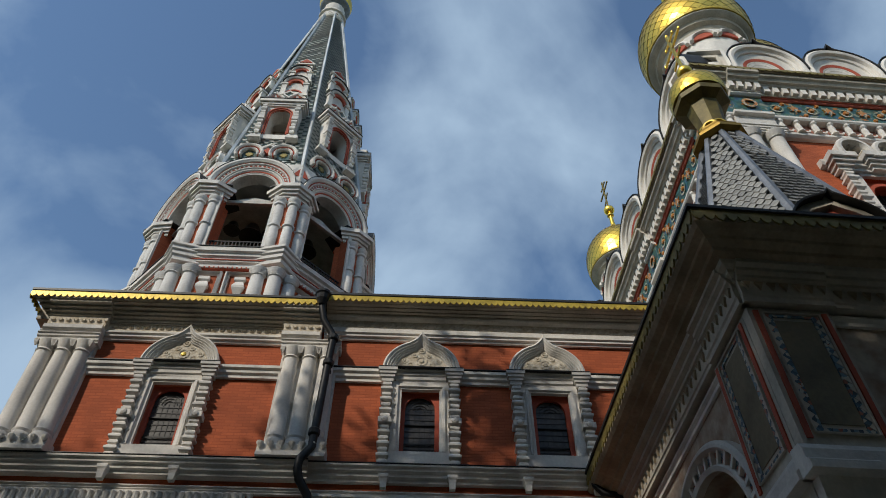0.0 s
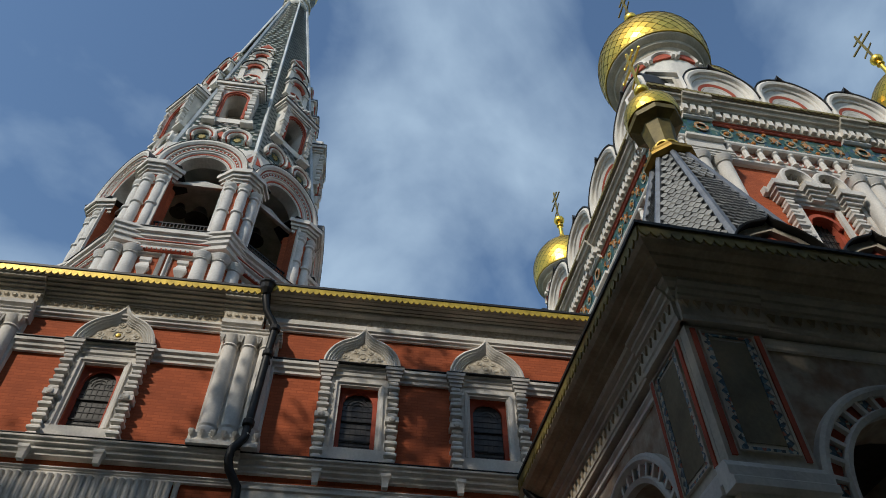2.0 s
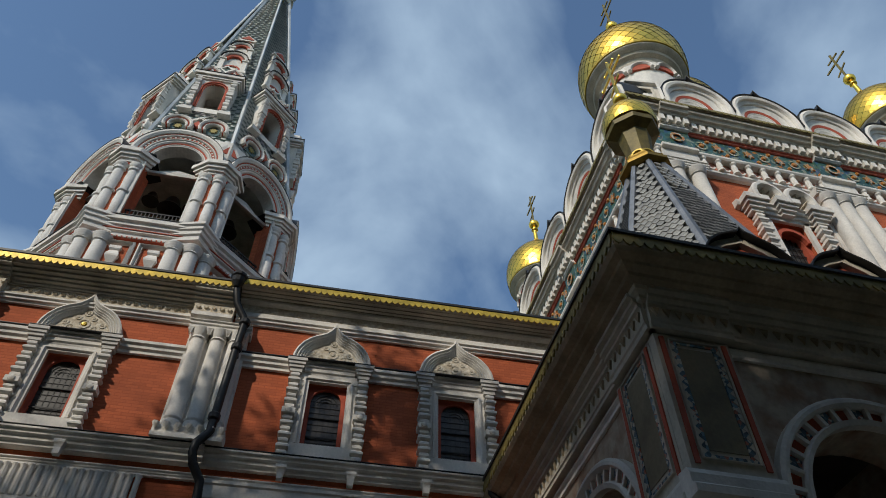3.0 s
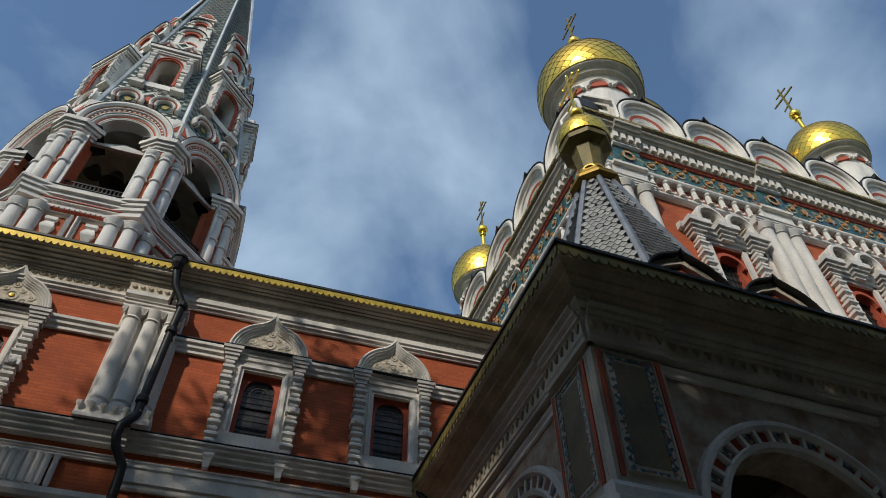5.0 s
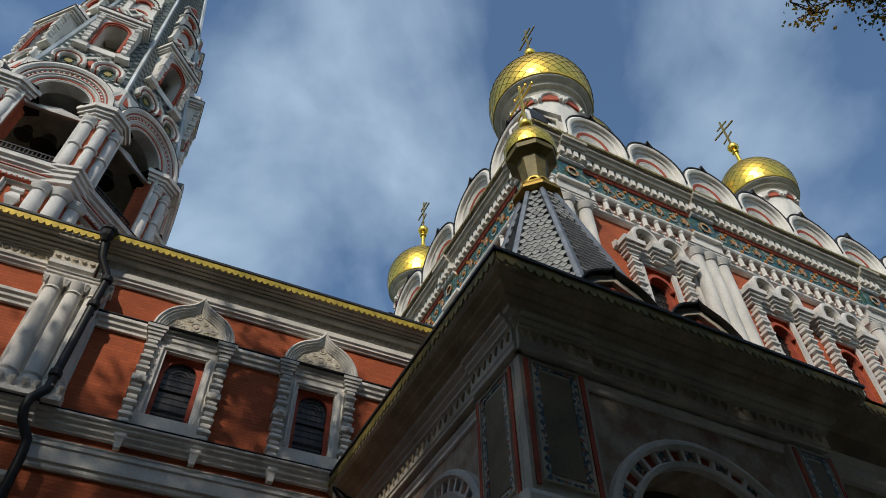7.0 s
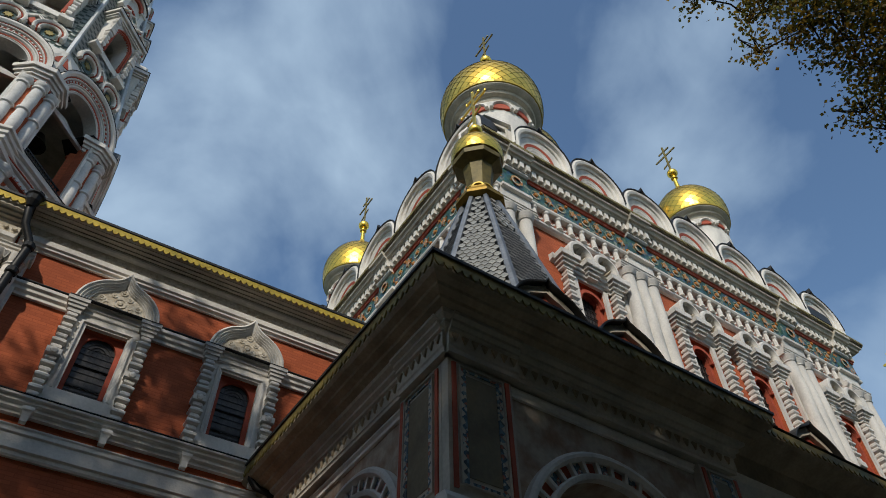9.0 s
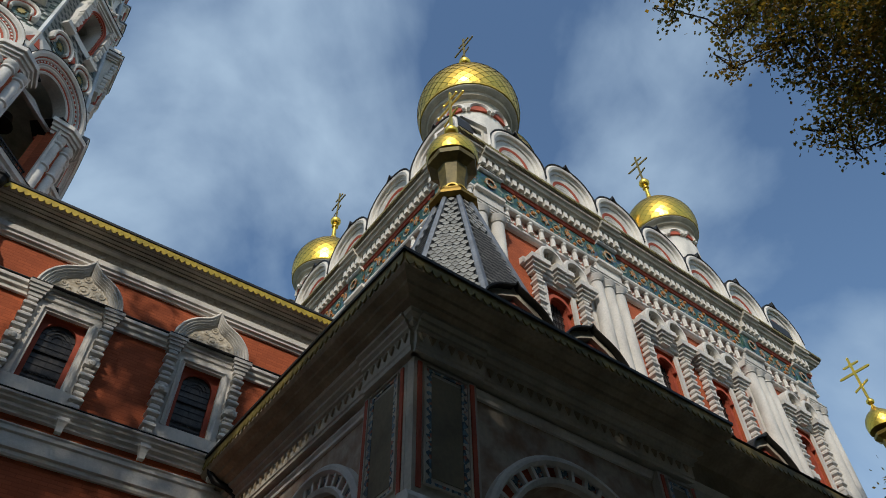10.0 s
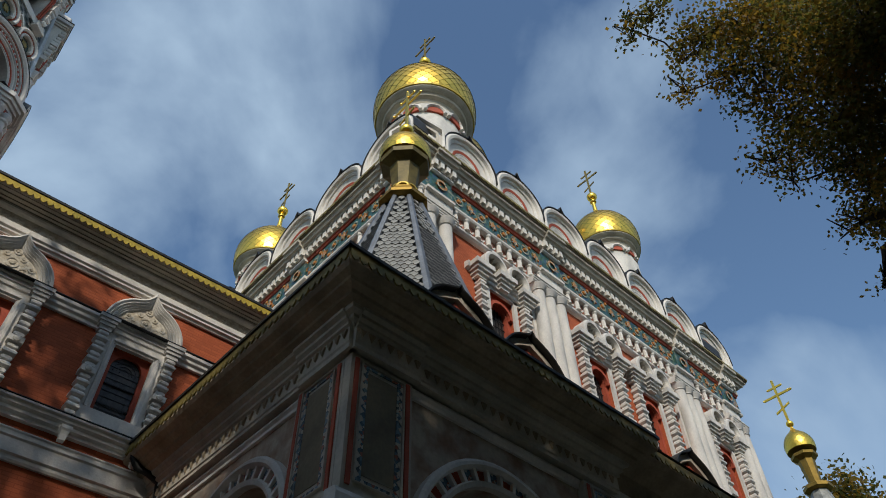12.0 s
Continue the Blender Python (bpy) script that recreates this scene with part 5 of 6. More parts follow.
# the tier of gables over the cornice
KP = 2.72
kok = None
for side, m, L in sides + (("back", tr(XE, YE, 0) @ rz(180), XE - XB),):
    n = 7 if side in ("front", "back") else 6
    first, pitch = (1.0, 2.7) if side == "front" else (-0.3, (L + 0.6) / n)
    for i in range(n):
        mm = m @ tr(first + (i + 0.5) * pitch, 0.55, 23.0) @ Matrix.Diagonal((pitch / KP, 1, 1, 1))
        if kok is None:
            h = KP / 2
            bm = bmesh.new()
            sweep(bm, [(-h, 0)] + arc(0, 1.55, h, 180, 0, 22) + [(h, 0)], [(-0.02, 0.2), (-0.02, 0.95), (-0.12, 1.0), (-0.22, 0.96), (-0.24, 0.85), (-0.36, 0.82), (-0.38, 0.7), (-0.38, 0.2)])
            kok = part("kokoshnik", bm, WHITE, block, "white round-headed ornamental gable", mm)
            for rr, dd, mat in ((0.38, 0.76, WHITE), (0.5, 0.73, WHITE), (0.63, 0.7, RED_TRIM), (0.68, 0.68, WHITE), (0.82, 0.65, WHITE), (0.96, 0.62, WHITE)):
                part("ring", swept([(-h + rr, 0)] + arc(0, 1.55, h - rr, 180, 0, 18) + [(h - rr, 0)], [(0.0, 0.1), (0.0, dd), (-0.12, dd - 0.03), (-0.12, 0.1)]), mat, kok)
            part("field", (lambda b: (slab(b, [(-h, 0)] + arc(0, 1.55, h - 0.02, 180, 0, 18) + [(h, 0)], -0.58, 0.2), b)[1])(bmesh.new()), WHITE, kok)
            tip = [(-h, 1.3)] + [(h * math.cos(radians(a)), 1.57 + h * math.sin(radians(a))) for a in range(170, 96, -12)] + [(-0.1, 1.64 + h), (0.0, 1.94 + h)]
            tip = tip + [(-x, z) for x, z in reversed(tip[:-1])]
            part("gable_roof", swept(tip, [(0, -0.6), (0, 0.99), (0.025, 1.0), (0.025, -0.6)]), DARK_METAL, kok)
        else:
            again(kok, mm)
ped = part("corner_pedestal", (lambda q: (slab(q, [(-1.0, 0), (-1.0, 1.5), (0, 2.6), (1.0, 1.5), (1.0, 0)], 0.0, 1.6), q)[1])(bmesh.new()), WHITE, block, m=tr(XB + 0.05, YB + 0.05, 23.02) @ rz(-45))
for k in range(4):
    w = 1.0 - 0.22 * k
    part("chevron", swept([(-w, 0.35), (-w, 1.5 - 0.16 * k), (0, 2.62 - 0.38 * k), (w, 1.5 - 0.16 * k), (w, 0.35)], [(0, -0.1), (0, 0.2 - 0.04 * k), (-0.1, 0.2 - 0.04 * k), (-0.1, -0.1)]), WHITE if k % 2 == 0 else COVE, ped)
part("roof", lathed([(13.2, 23.03), (6.0, 27.2), (5.0, 27.4)], 4, (XB + XE) / 2, (YB + YE) / 2, math.pi / 4), DARK_METAL, block)
bm = boxed((XB + 0.5, XE - 0.5, YB + 0.5, YE - 0.5, 23.0, 24.0))
part("roof_core", bm, DARK_METAL, block)

gilded_dome(12.25, 13.85, 32.1, 2.42, 24.0, "gilded onion dome with a cross over the near roof corner", 30, 26, 10)
gilded_dome(26.1, 13.85, 33.3, 1.95, 24.0, "smaller gilded onion dome on the far roof corner", 26, 24)
gilded_dome(12.0, 26.3, 31.7, 1.95, 24.0, "smaller gilded onion dome behind the roof edge", 26, 24)
gilded_dome(25.5, 25.9, 33.0, 1.95, 24.0, "smaller gilded onion dome at the rear roof corner", 26, 24)
gilded_dome(18.9, 19.9, 39.4, 3.2, 24.0, "large central gilded onion dome on a tall drum", 36, 30)

# ---------------------------------------------------------------- porch in the angle
PX0, PX1, PY0, PY1, PZ = 4.7, 10.35, 6.8, 12.9, 9.15
porch = thing("entrance_porch", "shaded church porch with deep eaves and a scaled tent roof", "porch")
CX, CY = 7.5, 9.3
AZ, AR = 6.0, 1.4
bm = bmesh.new()
arched_panel(bm, PX0, PX1, 0.0, PZ, 7.5, AR, 0.0, AZ, PY0, PY0 + 0.6, 18)
part("wall", bm, FRESCO, porch, "faded plaster with worn wall painting")
bm = bmesh.new()
arched_panel(bm, -(PY1 - 0.6 + 0.4), -PY0 - 0.62, 0.0, PZ, -9.4, 1.15, 0.0, AZ + 0.35, 0, 0.6, 18)
part("wall", bm, FRESCO, porch, m=tr(PX0, 0, 0) @ rz(-90))
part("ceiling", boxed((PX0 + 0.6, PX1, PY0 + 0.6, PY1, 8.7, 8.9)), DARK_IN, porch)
part("wall", boxed((PX1 - 0.6, PX1, PY0 + 0.6, PY1, 0, PZ)), FRESCO, porch)
EL = 0.82
fronts = (("front", tr(PX0, PY0, 0), PX1 - PX0), ("west", tr(PX0, PY1, 0) @ rz(-90), PY1 - PY0))
for side, m, L in fronts:
    c0, c1 = (1, 1) if side == "front" else (0, 1)
    # white cornice and its break coloured grey-beige to paint the porch shade
    e = part("cornice", moulded([(0, 8.5), (0.18, 8.5), (0.18, 8.56), (0.2, 8.58), (0.2, 8.82), (0.24, 8.84), (0.24, 8.9), (0.3, 8.94), (0.3, 9.0), (0.38, 9.04), (0.4, 9.1), (0, 9.12)], 0, L, c0, c1), COVE, porch, m=m)
    part("soffit", moulded([(0, 9.12), (0.4, 9.104), (0.43, 9.12), (0.5, 9.15), (0.52, 9.2), (0.64, 9.24), (0.66, 9.28), (EL - 0.05, 9.32), (EL, 9.38), (EL, 9.6), (0, 9.62)], 0, L, c0, c1), SOFFIT, e)
    # gold fringe given a darker gilt that stands in for eaves shade
    part("fringe", scallops(-EL * c0, L + EL * c1, 9.6, 0.22, 0.16, EL + 0.004), TARNISH_SHADE, e, "gold scalloped fringe, darkened in colour for the porch shade")
    part("eaves_edge", moulded([(EL - 0.1, 9.6), (EL + 0.06, 9.6), (EL + 0.06, 9.66), (EL - 0.1, 9.66)], -(EL + 0.06) * c0, L + (EL + 0.06) * c1), DARK_METAL, e)
    d = None
    k = int(L / 0.2)
    for i in range(k + 1):
        mm = tr(i * L / k, -0.2, 8.62)
        d = part("dentil", (lambda b: (slab(b, [(-0.06, 0.16), (0.06, 0.16), (0, 0.02)], -0.035, 0), b)[1])(bmesh.new()), SOFFIT, e, m=mm) if d is None else again(d, mm)
    # the cornice steps forward over the corner pilasters
    for a, b in ((-0.2, 1.05),) if side == "front" else ((L - 1.05, L + 0.2),):
        part("cornice_break", moulded([(0.1, 8.46), (0.25, 8.46), (0.25, 8.54), (0.27, 8.57), (0.27, 8.83), (0.31, 8.85), (0.31, 8.9), (0.36, 8.94), (0.36, 9.0), (0.43, 9.03), (0.43, 9.09), (0.1, 9.1)], a, b), COVE, e)
        for q in range(7):
            mm = tr(a + 0.1 + q * (b - a - 0.2) / 6, -0.27, 8.62)
            again(d, mm)
    part("architrave", moulded([(0, 8.3), (0.05, 8.3), (0.05, 8.36), (0.09, 8.4), (0.09, 8.44), (0, 8.46)], 0, L, c0, c1), WHITE, e)


def corner_panel(m, w):
    """A pilaster panel: red strips, blue mosaic border, olive stone field."""
    # pilaster body darker than white: porch shade is put into the colour
    p = part("pilaster", boxed((0, w, -0.16, 0, 6.3, 8.42)), COVE, porch, m=m)
    part("red_strip", boxed((0.06, 0.13, -0.185, -0.162, 6.4, 8.36)), RED_TRIM, p)
    part("red_strip", boxed((w - 0.13, w - 0.06, -0.185, -0.162, 6.4, 8.36)), RED_TRIM, p)
    part("mosaic_border", swept([(0.2, 6.5), (0.2, 8.3), (w - 0.2, 8.3), (w - 0.2, 6.5)], [(0, 0.16), (0, 0.178), (-0.1, 0.178), (-0.1, 0.16)], True), BLUE_BORDER, p, "blue and white mosaic border")
    part("bead", swept([(0.17, 6.47), (0.17, 8.33), (w - 0.17, 8.33), (w - 0.17, 6.47)], [(0, 0.16), (0, 0.2), (-0.025, 0.2), (-0.025, 0.16)], True), COVE, p)
    part("field", boxed((0.3, w - 0.3, -0.172, -0.162, 6.6, 8.2)), PANEL, p, "olive stone panel")
    for z in range(13):
        for x in (0.205, w - 0.205):
            pts = [(0.0, -0.055), (0.06, 0.0), (0.0, 0.055)] if x < 0.5 * w else [(0.0, -0.055), (-0.06, 0.0), (0.0, 0.055)]
            part("mosaic_tooth", (lambda q: (slab(q, pts, -0.008, 0), q)[1])(bmesh.new()), COVE, p, m=tr(x, -0.178, 6.58 + z * 0.135))
    part("base", moulded([(0, 5.95), (0.3, 5.95), (0.3, 6.05), (0.24, 6.1), (0.24, 6.22), (0.2, 6.3), (0, 6.32)], -0.1, w + 0.05), WHITE, p)
    part("pier_foot", boxed((0.02, w - 0.02, -0.14, 0, 0, 5.95)), WHITE, p)


corner_panel(tr(PX0 - 0.16, PY0, 0), 1.12)
corner_panel(tr(PX1 - 0.8, PY0, 0), 0.95)
corner_panel(tr(PX0, PY0 + 1.13, 0) @ rz(-90), 1.12)


def tiled_arch(m, cx, cz, r):
    """An arch band with mosaic cells between white ribs."""
    a = part("arch_band", swept(arc(cx, cz, r + 0.42, 185, -5, 30), [(0, 0), (0, 0.14), (-0.05, 0.18), (-0.1, 0.18), (-0.14, 0.1), (-0.14, 0)]), WHITE, porch, m=m)
    part("inner_band", swept(arc(cx, cz, r, 185, -5, 30), [(0, 0), (0, 0.12), (0.07, 0.15), (0.1, 0.1), (0.1, 0)]), WHITE, a)
    part("band_ground", swept(arc(cx, cz, r + 0.1, 185, -5, 30), [(0, 0), (0, 0.045), (0.2, 0.045), (0.2, 0)]), RED_TRIM, a)
    ribs = tiles = None
    for q in range(19):
        t = math.pi * q / 18
        mm = tr(cx + (r + 0.19) * math.cos(t), -0.045, cz + (r + 0.19) * math.sin(t)) @ Matrix.Rotation(math.pi / 2 - t, 4, "Y")
        ribs = part("arch_rib", boxed((-0.03, 0.03, -0.07, 0, -0.11, 0.11)), WHITE, a, m=mm) if ribs is None else again(ribs, mm)
        if q % 2 and q < 18:
            t += math.pi / 36
            mm = tr(cx + (r + 0.19) * math.cos(t), -0.045, cz + (r + 0.19) * math.sin(t)) @ Matrix.Rotation(math.pi / 2 - t, 4, "Y")
            tiles = part("mosaic_tile", boxed((-0.07, 0.07, -0.03, 0, -0.08, 0.08)), BLUE_BORDER, a, m=mm) if tiles is None else again(tiles, mm)


tiled_arch(tr(0, PY0, 0), 7.5, AZ, AR)
tiled_arch(tr(PX0, 0, 0) @ rz(-90), -9.4, AZ + 0.35, 1.15)

# porch roof, its gables, the tent and the lantern
bm = bmesh.new()
v = [bm.verts.new(p) for p in ((PX0 - EL, PY0 - EL, 9.66), (PX1 + EL, PY0 - EL, 9.66), (PX1 + EL, PY1, 9.66), (PX0 - EL, PY1, 9.66), (CX - 1.6, CY - 1.6, 10.9), (CX + 1.6, CY - 1.6, 10.9), (CX + 1.6, CY + 1.6, 10.9), (CX - 1.6, CY + 1.6, 10.9))]
for f in ((0, 1, 5, 4), (1, 2, 6, 5), (2, 3, 7, 6), (3, 0, 4, 7), (4, 5, 6, 7), (0, 1, 2, 3)):
    bm.faces.new([v[i] for i in f])
part("roof", bm, DARK_METAL, porch)


def roof_gable(parent, m):
    g = part("roof_gable", swept(low_keel(0.88, 1.15), [(0, -0.9), (0, 0.05), (0.03, 0.06), (0.03, -0.9)]), DARK_METAL, parent, "small dark keel-arched roof gable", m)
    # rings and field in grey-beige and brown: the gable's shade painted into them
    part("gable_ring", swept(low_keel(0.87, 1.13), [(0, -0.4), (0, -0.07), (-0.16, -0.05), (-0.18, -0.4)]), COVE, g)
    part("gable_ring", swept(low_keel(0.64, 0.86), [(0, -0.4), (0, -0.12), (-0.06, -0.12), (-0.06, -0.4)]), RED_TRIM, g)
    part("gable_field", (lambda b: (slab(b, low_keel(0.85, 1.1), 0.2, 0.36), b)[1])(bmesh.new()), SOFFIT, g)


for x in (6.55, 8.4):
    roof_gable(porch, tr(x, 6.45, 9.8))
TA, TB, TZ0, TZ1 = 2.08, 0.4, 10.9, 16.75
part("tent_core", lathed([(TA / math.cos(OCT), TZ0 - 0.3), (TB / math.cos(OCT), TZ1)], 8, CX, CY, OCT), SLATE_BASE, porch)
slope = math.atan2(TA - TB, TZ1 - TZ0)
ridge = None
for i in range(8):
    m = tr(CX, CY, 0) @ rz(22.5 + 45 * i)
    if ridge is None:
        bm = bmesh.new()
        for r, z, w in ((TA / math.cos(OCT), TZ0 - 0.2, 0.1), (TB / math.cos(OCT), TZ1, 0.07)):
            for x, d in ((-w, -0.08), (-w, 0.04), (0, 0.09), (w, 0.04), (w, -0.08)):
                bm.verts.new((x, -r - d, z))
        vs = bm.verts[:]
        for q in range(5):
            bm.faces.new((vs[q], vs[(q + 1) % 5], vs[5 + (q + 1) % 5], vs[5 + q]))
        ridge = part("ridge", bm, LEAD, porch, "grey metal ridge strip", m)
    else:
        again(ridge, m)

GM = tr(CX, CY, 0)
part("lantern_base", lathed([(0.55, 16.6), (0.68, 16.66), (0.68, 16.76), (0.56, 16.84), (0.6, 16.93), (0.46, 17.02), (0.48, 17.12)], 8, 0, 0, OCT), GOLD_SEAM, porch, "gilded stepped lantern base", GM)
part("lantern", lathed([(0.3, 17.1), (0.44, 18.3), (0.7, 18.44), (0.72, 18.6), (0.6, 18.7)], 8, 0, 0, OCT), TARNISH, porch, "gilded eight-sided lantern", GM)
arcp = None
for i in range(8):
    m = GM @ rz(45 * i) @ tr(0, -0.3, 17.18)
    arcp = part("lantern_arch", swept(arc(0, 0.02, 0.17, 180, 0, 8), [(0, -0.05), (0, 0.07), (-0.05, 0.07), (-0.05, -0.05)]), GOLD_PAINT, porch, m=m) if arcp is None else again(arcp, m)
cup = [(a, 18.98 + b) for a, b in onion(0.74)]
part("cupola_skin", scale_shell(cup, 18, 16), GOLD, porch, m=GM)
part("cupola", lathed([(a * 0.985, b) for a, b in cup], 24), GOLD_SEAM, porch, m=GM, smooth=40)
part("ball", lathed([(0.03 + 0.19 * math.sin(math.pi * q / 10), 20.2 + 0.19 * (1 - math.cos(math.pi * q / 10))) for q in range(11)], 14), GOLD, porch, m=GM, smooth=60)
part("cross", cross(2.1), GOLD, porch, m=GM @ tr(0, 0, 20.55) @ rz(90))

pp = bmesh.new()
rows = []
for p in ((3.95, 12.55, 9.5), (3.97, 12.55, 9.3), (4.1, 12.5, 9.14), (4.32, 12.42, 9.06), (4.5, 12.36, 8.9), (4.54, 12.34, 8.6), (4.54, 12.34, 0.1)):
    rows.append([pp.verts.new((p[0] + 0.07 * math.cos(q * math.pi / 5), p[1] + 0.07 * math.sin(q * math.pi / 5), p[2] + (0.05 * math.cos(q * math.pi / 5) if 8.9 < p[2] < 9.3 else 0))) for q in range(10)])
for a, b in zip(rows, rows[1:]):
    for i in range(10):
        pp.faces.new((a[i], a[(i + 1) % 10], b[(i + 1) % 10], b[i]))
pp.faces.new(rows[0]), pp.faces.new(rows[-1])
tagged(part("downpipe", pp, IRON, None, smooth=50), "black iron rainwater pipe under the porch eaves", "pipe")

# gallery along the block, with the same eaves
gallery = thing("side_gallery", "low shaded gallery with dark eaves along the church", "building")
GX0, GX1, GY = PX1 + 0.02, 30.0, 7.0
part("wall", boxed((GX0, GX1, GY, GY + 0.6, 0, 9.1)), FRESCO, gallery)
part("wall", boxed((GX1 - 0.6, GX1, GY + 0.6, YB, 0, 9.1)), FRESCO, gallery)
ge = part("soffit", moulded([(0, 8.7), (0.2, 8.74), (0.3, 9.1), (0.5, 9.2), (EL - 0.05, 9.28), (EL, 9.34), (EL, 9.56), (0, 9.58)], GX0, GX1), SOFFIT, gallery, m=tr(0, GY, 0))
# same darkened gilt: the gallery's shade is in the fringe colour
part("fringe", scallops(GX0 + 0.8, GX1, 9.54, 0.2, 0.16, EL + 0.004), TARNISH_SHADE, ge)
part("cornice", moulded([(0, 8.3), (0.1, 8.3), (0.16, 8.4), (0.16, 8.62), (0.26, 8.7), (0, 8.7)], GX0, GX1), WHITE, ge)
bm = bmesh.new()
v = [bm.verts.new(p) for p in ((GX0, GY - EL - 0.06, 9.58), (GX1, GY - EL - 0.06, 9.58), (GX1, YB, 11.2), (GX0, YB, 11.2), (GX0, YB, 9.5), (GX1, YB, 9.5))]
for f in ((0, 1, 2, 3), (0, 1, 5, 4), (0, 3, 4), (1, 2, 5), (2, 3, 4, 5)):
    bm.faces.new([v[i] for i in f])
part("roof", bm, DARK_METAL, gallery)
roof_gable(gallery, tr(14.0, 6.75, 9.85))

# low apse with a dark rounded roof beyond the block
apse = thing("apse", "low rounded apse with a dark metal roof", "building", tr(30.2, 13.2, 0))
part("wall", lathed([(1.5, 0), (1.5, 15.6)], 24), WHITE, apse)
part("roof", lathed([(1.75, 15.6), (1.75, 15.8), (1.6, 16.8), (1.2, 17.7), (0.5, 18.2), (0.05, 18.3)], 24), DARK_METAL, apse, smooth=40)

# a second lantern turret, further along
TM = tr(40.2, 12.75, 0)
tur = thing("lantern_turret", "slender turret with a gilded cupola and cross", "turret", TM)
part("shaft", lathed([(2.6, 0), (2.6, 14.0), (1.6, 18.0), (0.42, 22.9)], 8, 0, 0, OCT), SLATE, tur)
part("lantern_base", lathed([(0.6, 22.6), (0.78, 22.7), (0.78, 22.9), (0.6, 23.0)], 8, 0, 0, OCT), GOLD_SEAM, tur)
part("lantern", lathed([(0.34, 23.0), (0.46, 24.5), (0.72, 24.7), (0.74, 24.85), (0.6, 24.95)], 8, 0, 0, OCT), GOLD_SEAM, tur)
cup = [(a, 25.5 + b) for a, b in onion(0.84)]
part("cupola_skin", scale_shell(cup, 18, 16), GOLD, tur)
part("cupola", lathed([(a * 0.985, b) for a, b in cup], 24), GOLD_SEAM, tur, smooth=40)
part("ball", lathed([(0.03 + 0.19 * math.sin(math.pi * q / 10), 26.85 + 0.19 * (1 - math.cos(math.pi * q / 10))) for q in range(11)], 14), GOLD, tur, smooth=60)
part("cross", cross(3.0), GOLD, tur, m=tr(0, 0, 27.2) @ rz(90))


# ---------------------------------------------------------------- trees
def tree(x, y, crown, label, seed, leaves, size, trunk=0.35, gold=0.3, name="tree"):
    """A broadleaf tree: tapered trunk, limbs to each clump of the crown, many single leaves."""
    rnd = random.Random(seed)
    t = thing(name, label, "tree", tr(x, y, 0))
    bm = bmesh.new()

    def limb(a, b, ra, rb):
        a, b = Vector(a), Vector(b)
        mid = (a + b) / 2 + Vector((rnd.uniform(-0.4, 0.4), rnd.uniform(-0.4, 0.4), rnd.uniform(0, 0.5)))
        rings = []
        for p, r, d in ((a, ra, mid - a), (mid, (ra + rb) / 2, b - a), (b, rb, b - mid)):
            d.normalize()
            u = d.orthogonal().normalized()
            w = d.cross(u)
            rings.append([bm.verts.new(p + r * (math.cos(q * math.pi / 3) * u + math.sin(q * math.pi / 3) * w)) for q in range(6)])
        for p, q in zip(rings, rings[1:]):
            for i in range(6):
                bm.faces.new((p[i], p[(i + 1) % 6], q[(i + 1) % 6], q[i]))

    zc = min(c[2] for c in crown)
    fork = Vector((0, 0, max(2.5, zc * 0.55)))
    limb((0, 0, -0.1), fork, trunk, trunk * 0.75)
    nodes = [(fork, trunk * 0.6)]
    for c in sorted(crown, key=lambda c: (Vector((c[0] - x, c[1] - y, c[2])) - fork).length):
        heart = Vector((c[0] - x, c[1] - y, c[2] - 0.3 * c[3]))
        start, thick = min(nodes, key=lambda e: (e[0] - heart).length)
        limb(start, heart, thick, max(0.02, thick * 0.6))
        nodes.append((heart, max(0.02, thick * 0.6)))
        for q in range(5):
            d = Vector((rnd.gauss(0, 1), rnd.gauss(0, 1), rnd.gauss(0, 0.7))).normalized() * c[3] * 0.85
            limb((c[0] - x, c[1] - y, c[2] - 0.3 * c[3]), (c[0] - x + d.x, c[1] - y + d.y, c[2] + d.z), 0.025, 0.008)
    part("trunk", bm, BARK, t, smooth=60)
    verts, faces = {0: [], 1: []}, {0: [], 1: []}
    vol = sum(c[3] ** 2 for c in crown)
    for c in crown:
        twigs = max(4, int(leaves * c[3] ** 2 / vol / 14))
        for q in range(twigs):
            d = Vector((rnd.gauss(0, 1), rnd.gauss(0, 1), rnd.gauss(0, 0.85))).normalized()
            p = Vector(c[:3]) - Vector((x, y, 0)) + d * c[3] * rnd.uniform(0.35, 1.08) ** 0.8
            g = 1 if rnd.random() < gold else 0
            for w in range(14):
                o = p + Vector((rnd.gauss(0, 1), rnd.gauss(0, 1), rnd.gauss(0, 0.8))) * size * 1.9
                u = Vector((rnd.gauss(0, 1), rnd.gauss(0, 1), rnd.gauss(0, 0.6))).normalized()
                s = u.orthogonal().normalized()
                s = (s * math.cos(w) + u.cross(s) * math.sin(w)).normalized()
                L, W = size * rnd.uniform(0.7, 1.25), size * rnd.uniform(0.3, 0.5)
                k = len(verts[g])
                verts[g] += [o - u * L * 0.5, o + s * W - u * L * 0.05, o + u * L * 0.5 + s.cross(u) * L * 0.1, o - s * W - u * L * 0.05]
                faces[g] += [(k, k + 1, k + 2), (k, k + 2, k + 3)]
    for g, mat, nm in ((0, LEAF, "crown"), (1, LEAF_GOLD, "yellow_leaves")):
        if verts[g]:
            me = bpy.data.meshes.new(nm)
            me.from_pydata([tuple(q) for q in verts[g]], [], faces[g])
            me.materials.append(mat)
            o = new(nm, me)
            o.parent = t
            o["kind"] = "stuff"
    return t


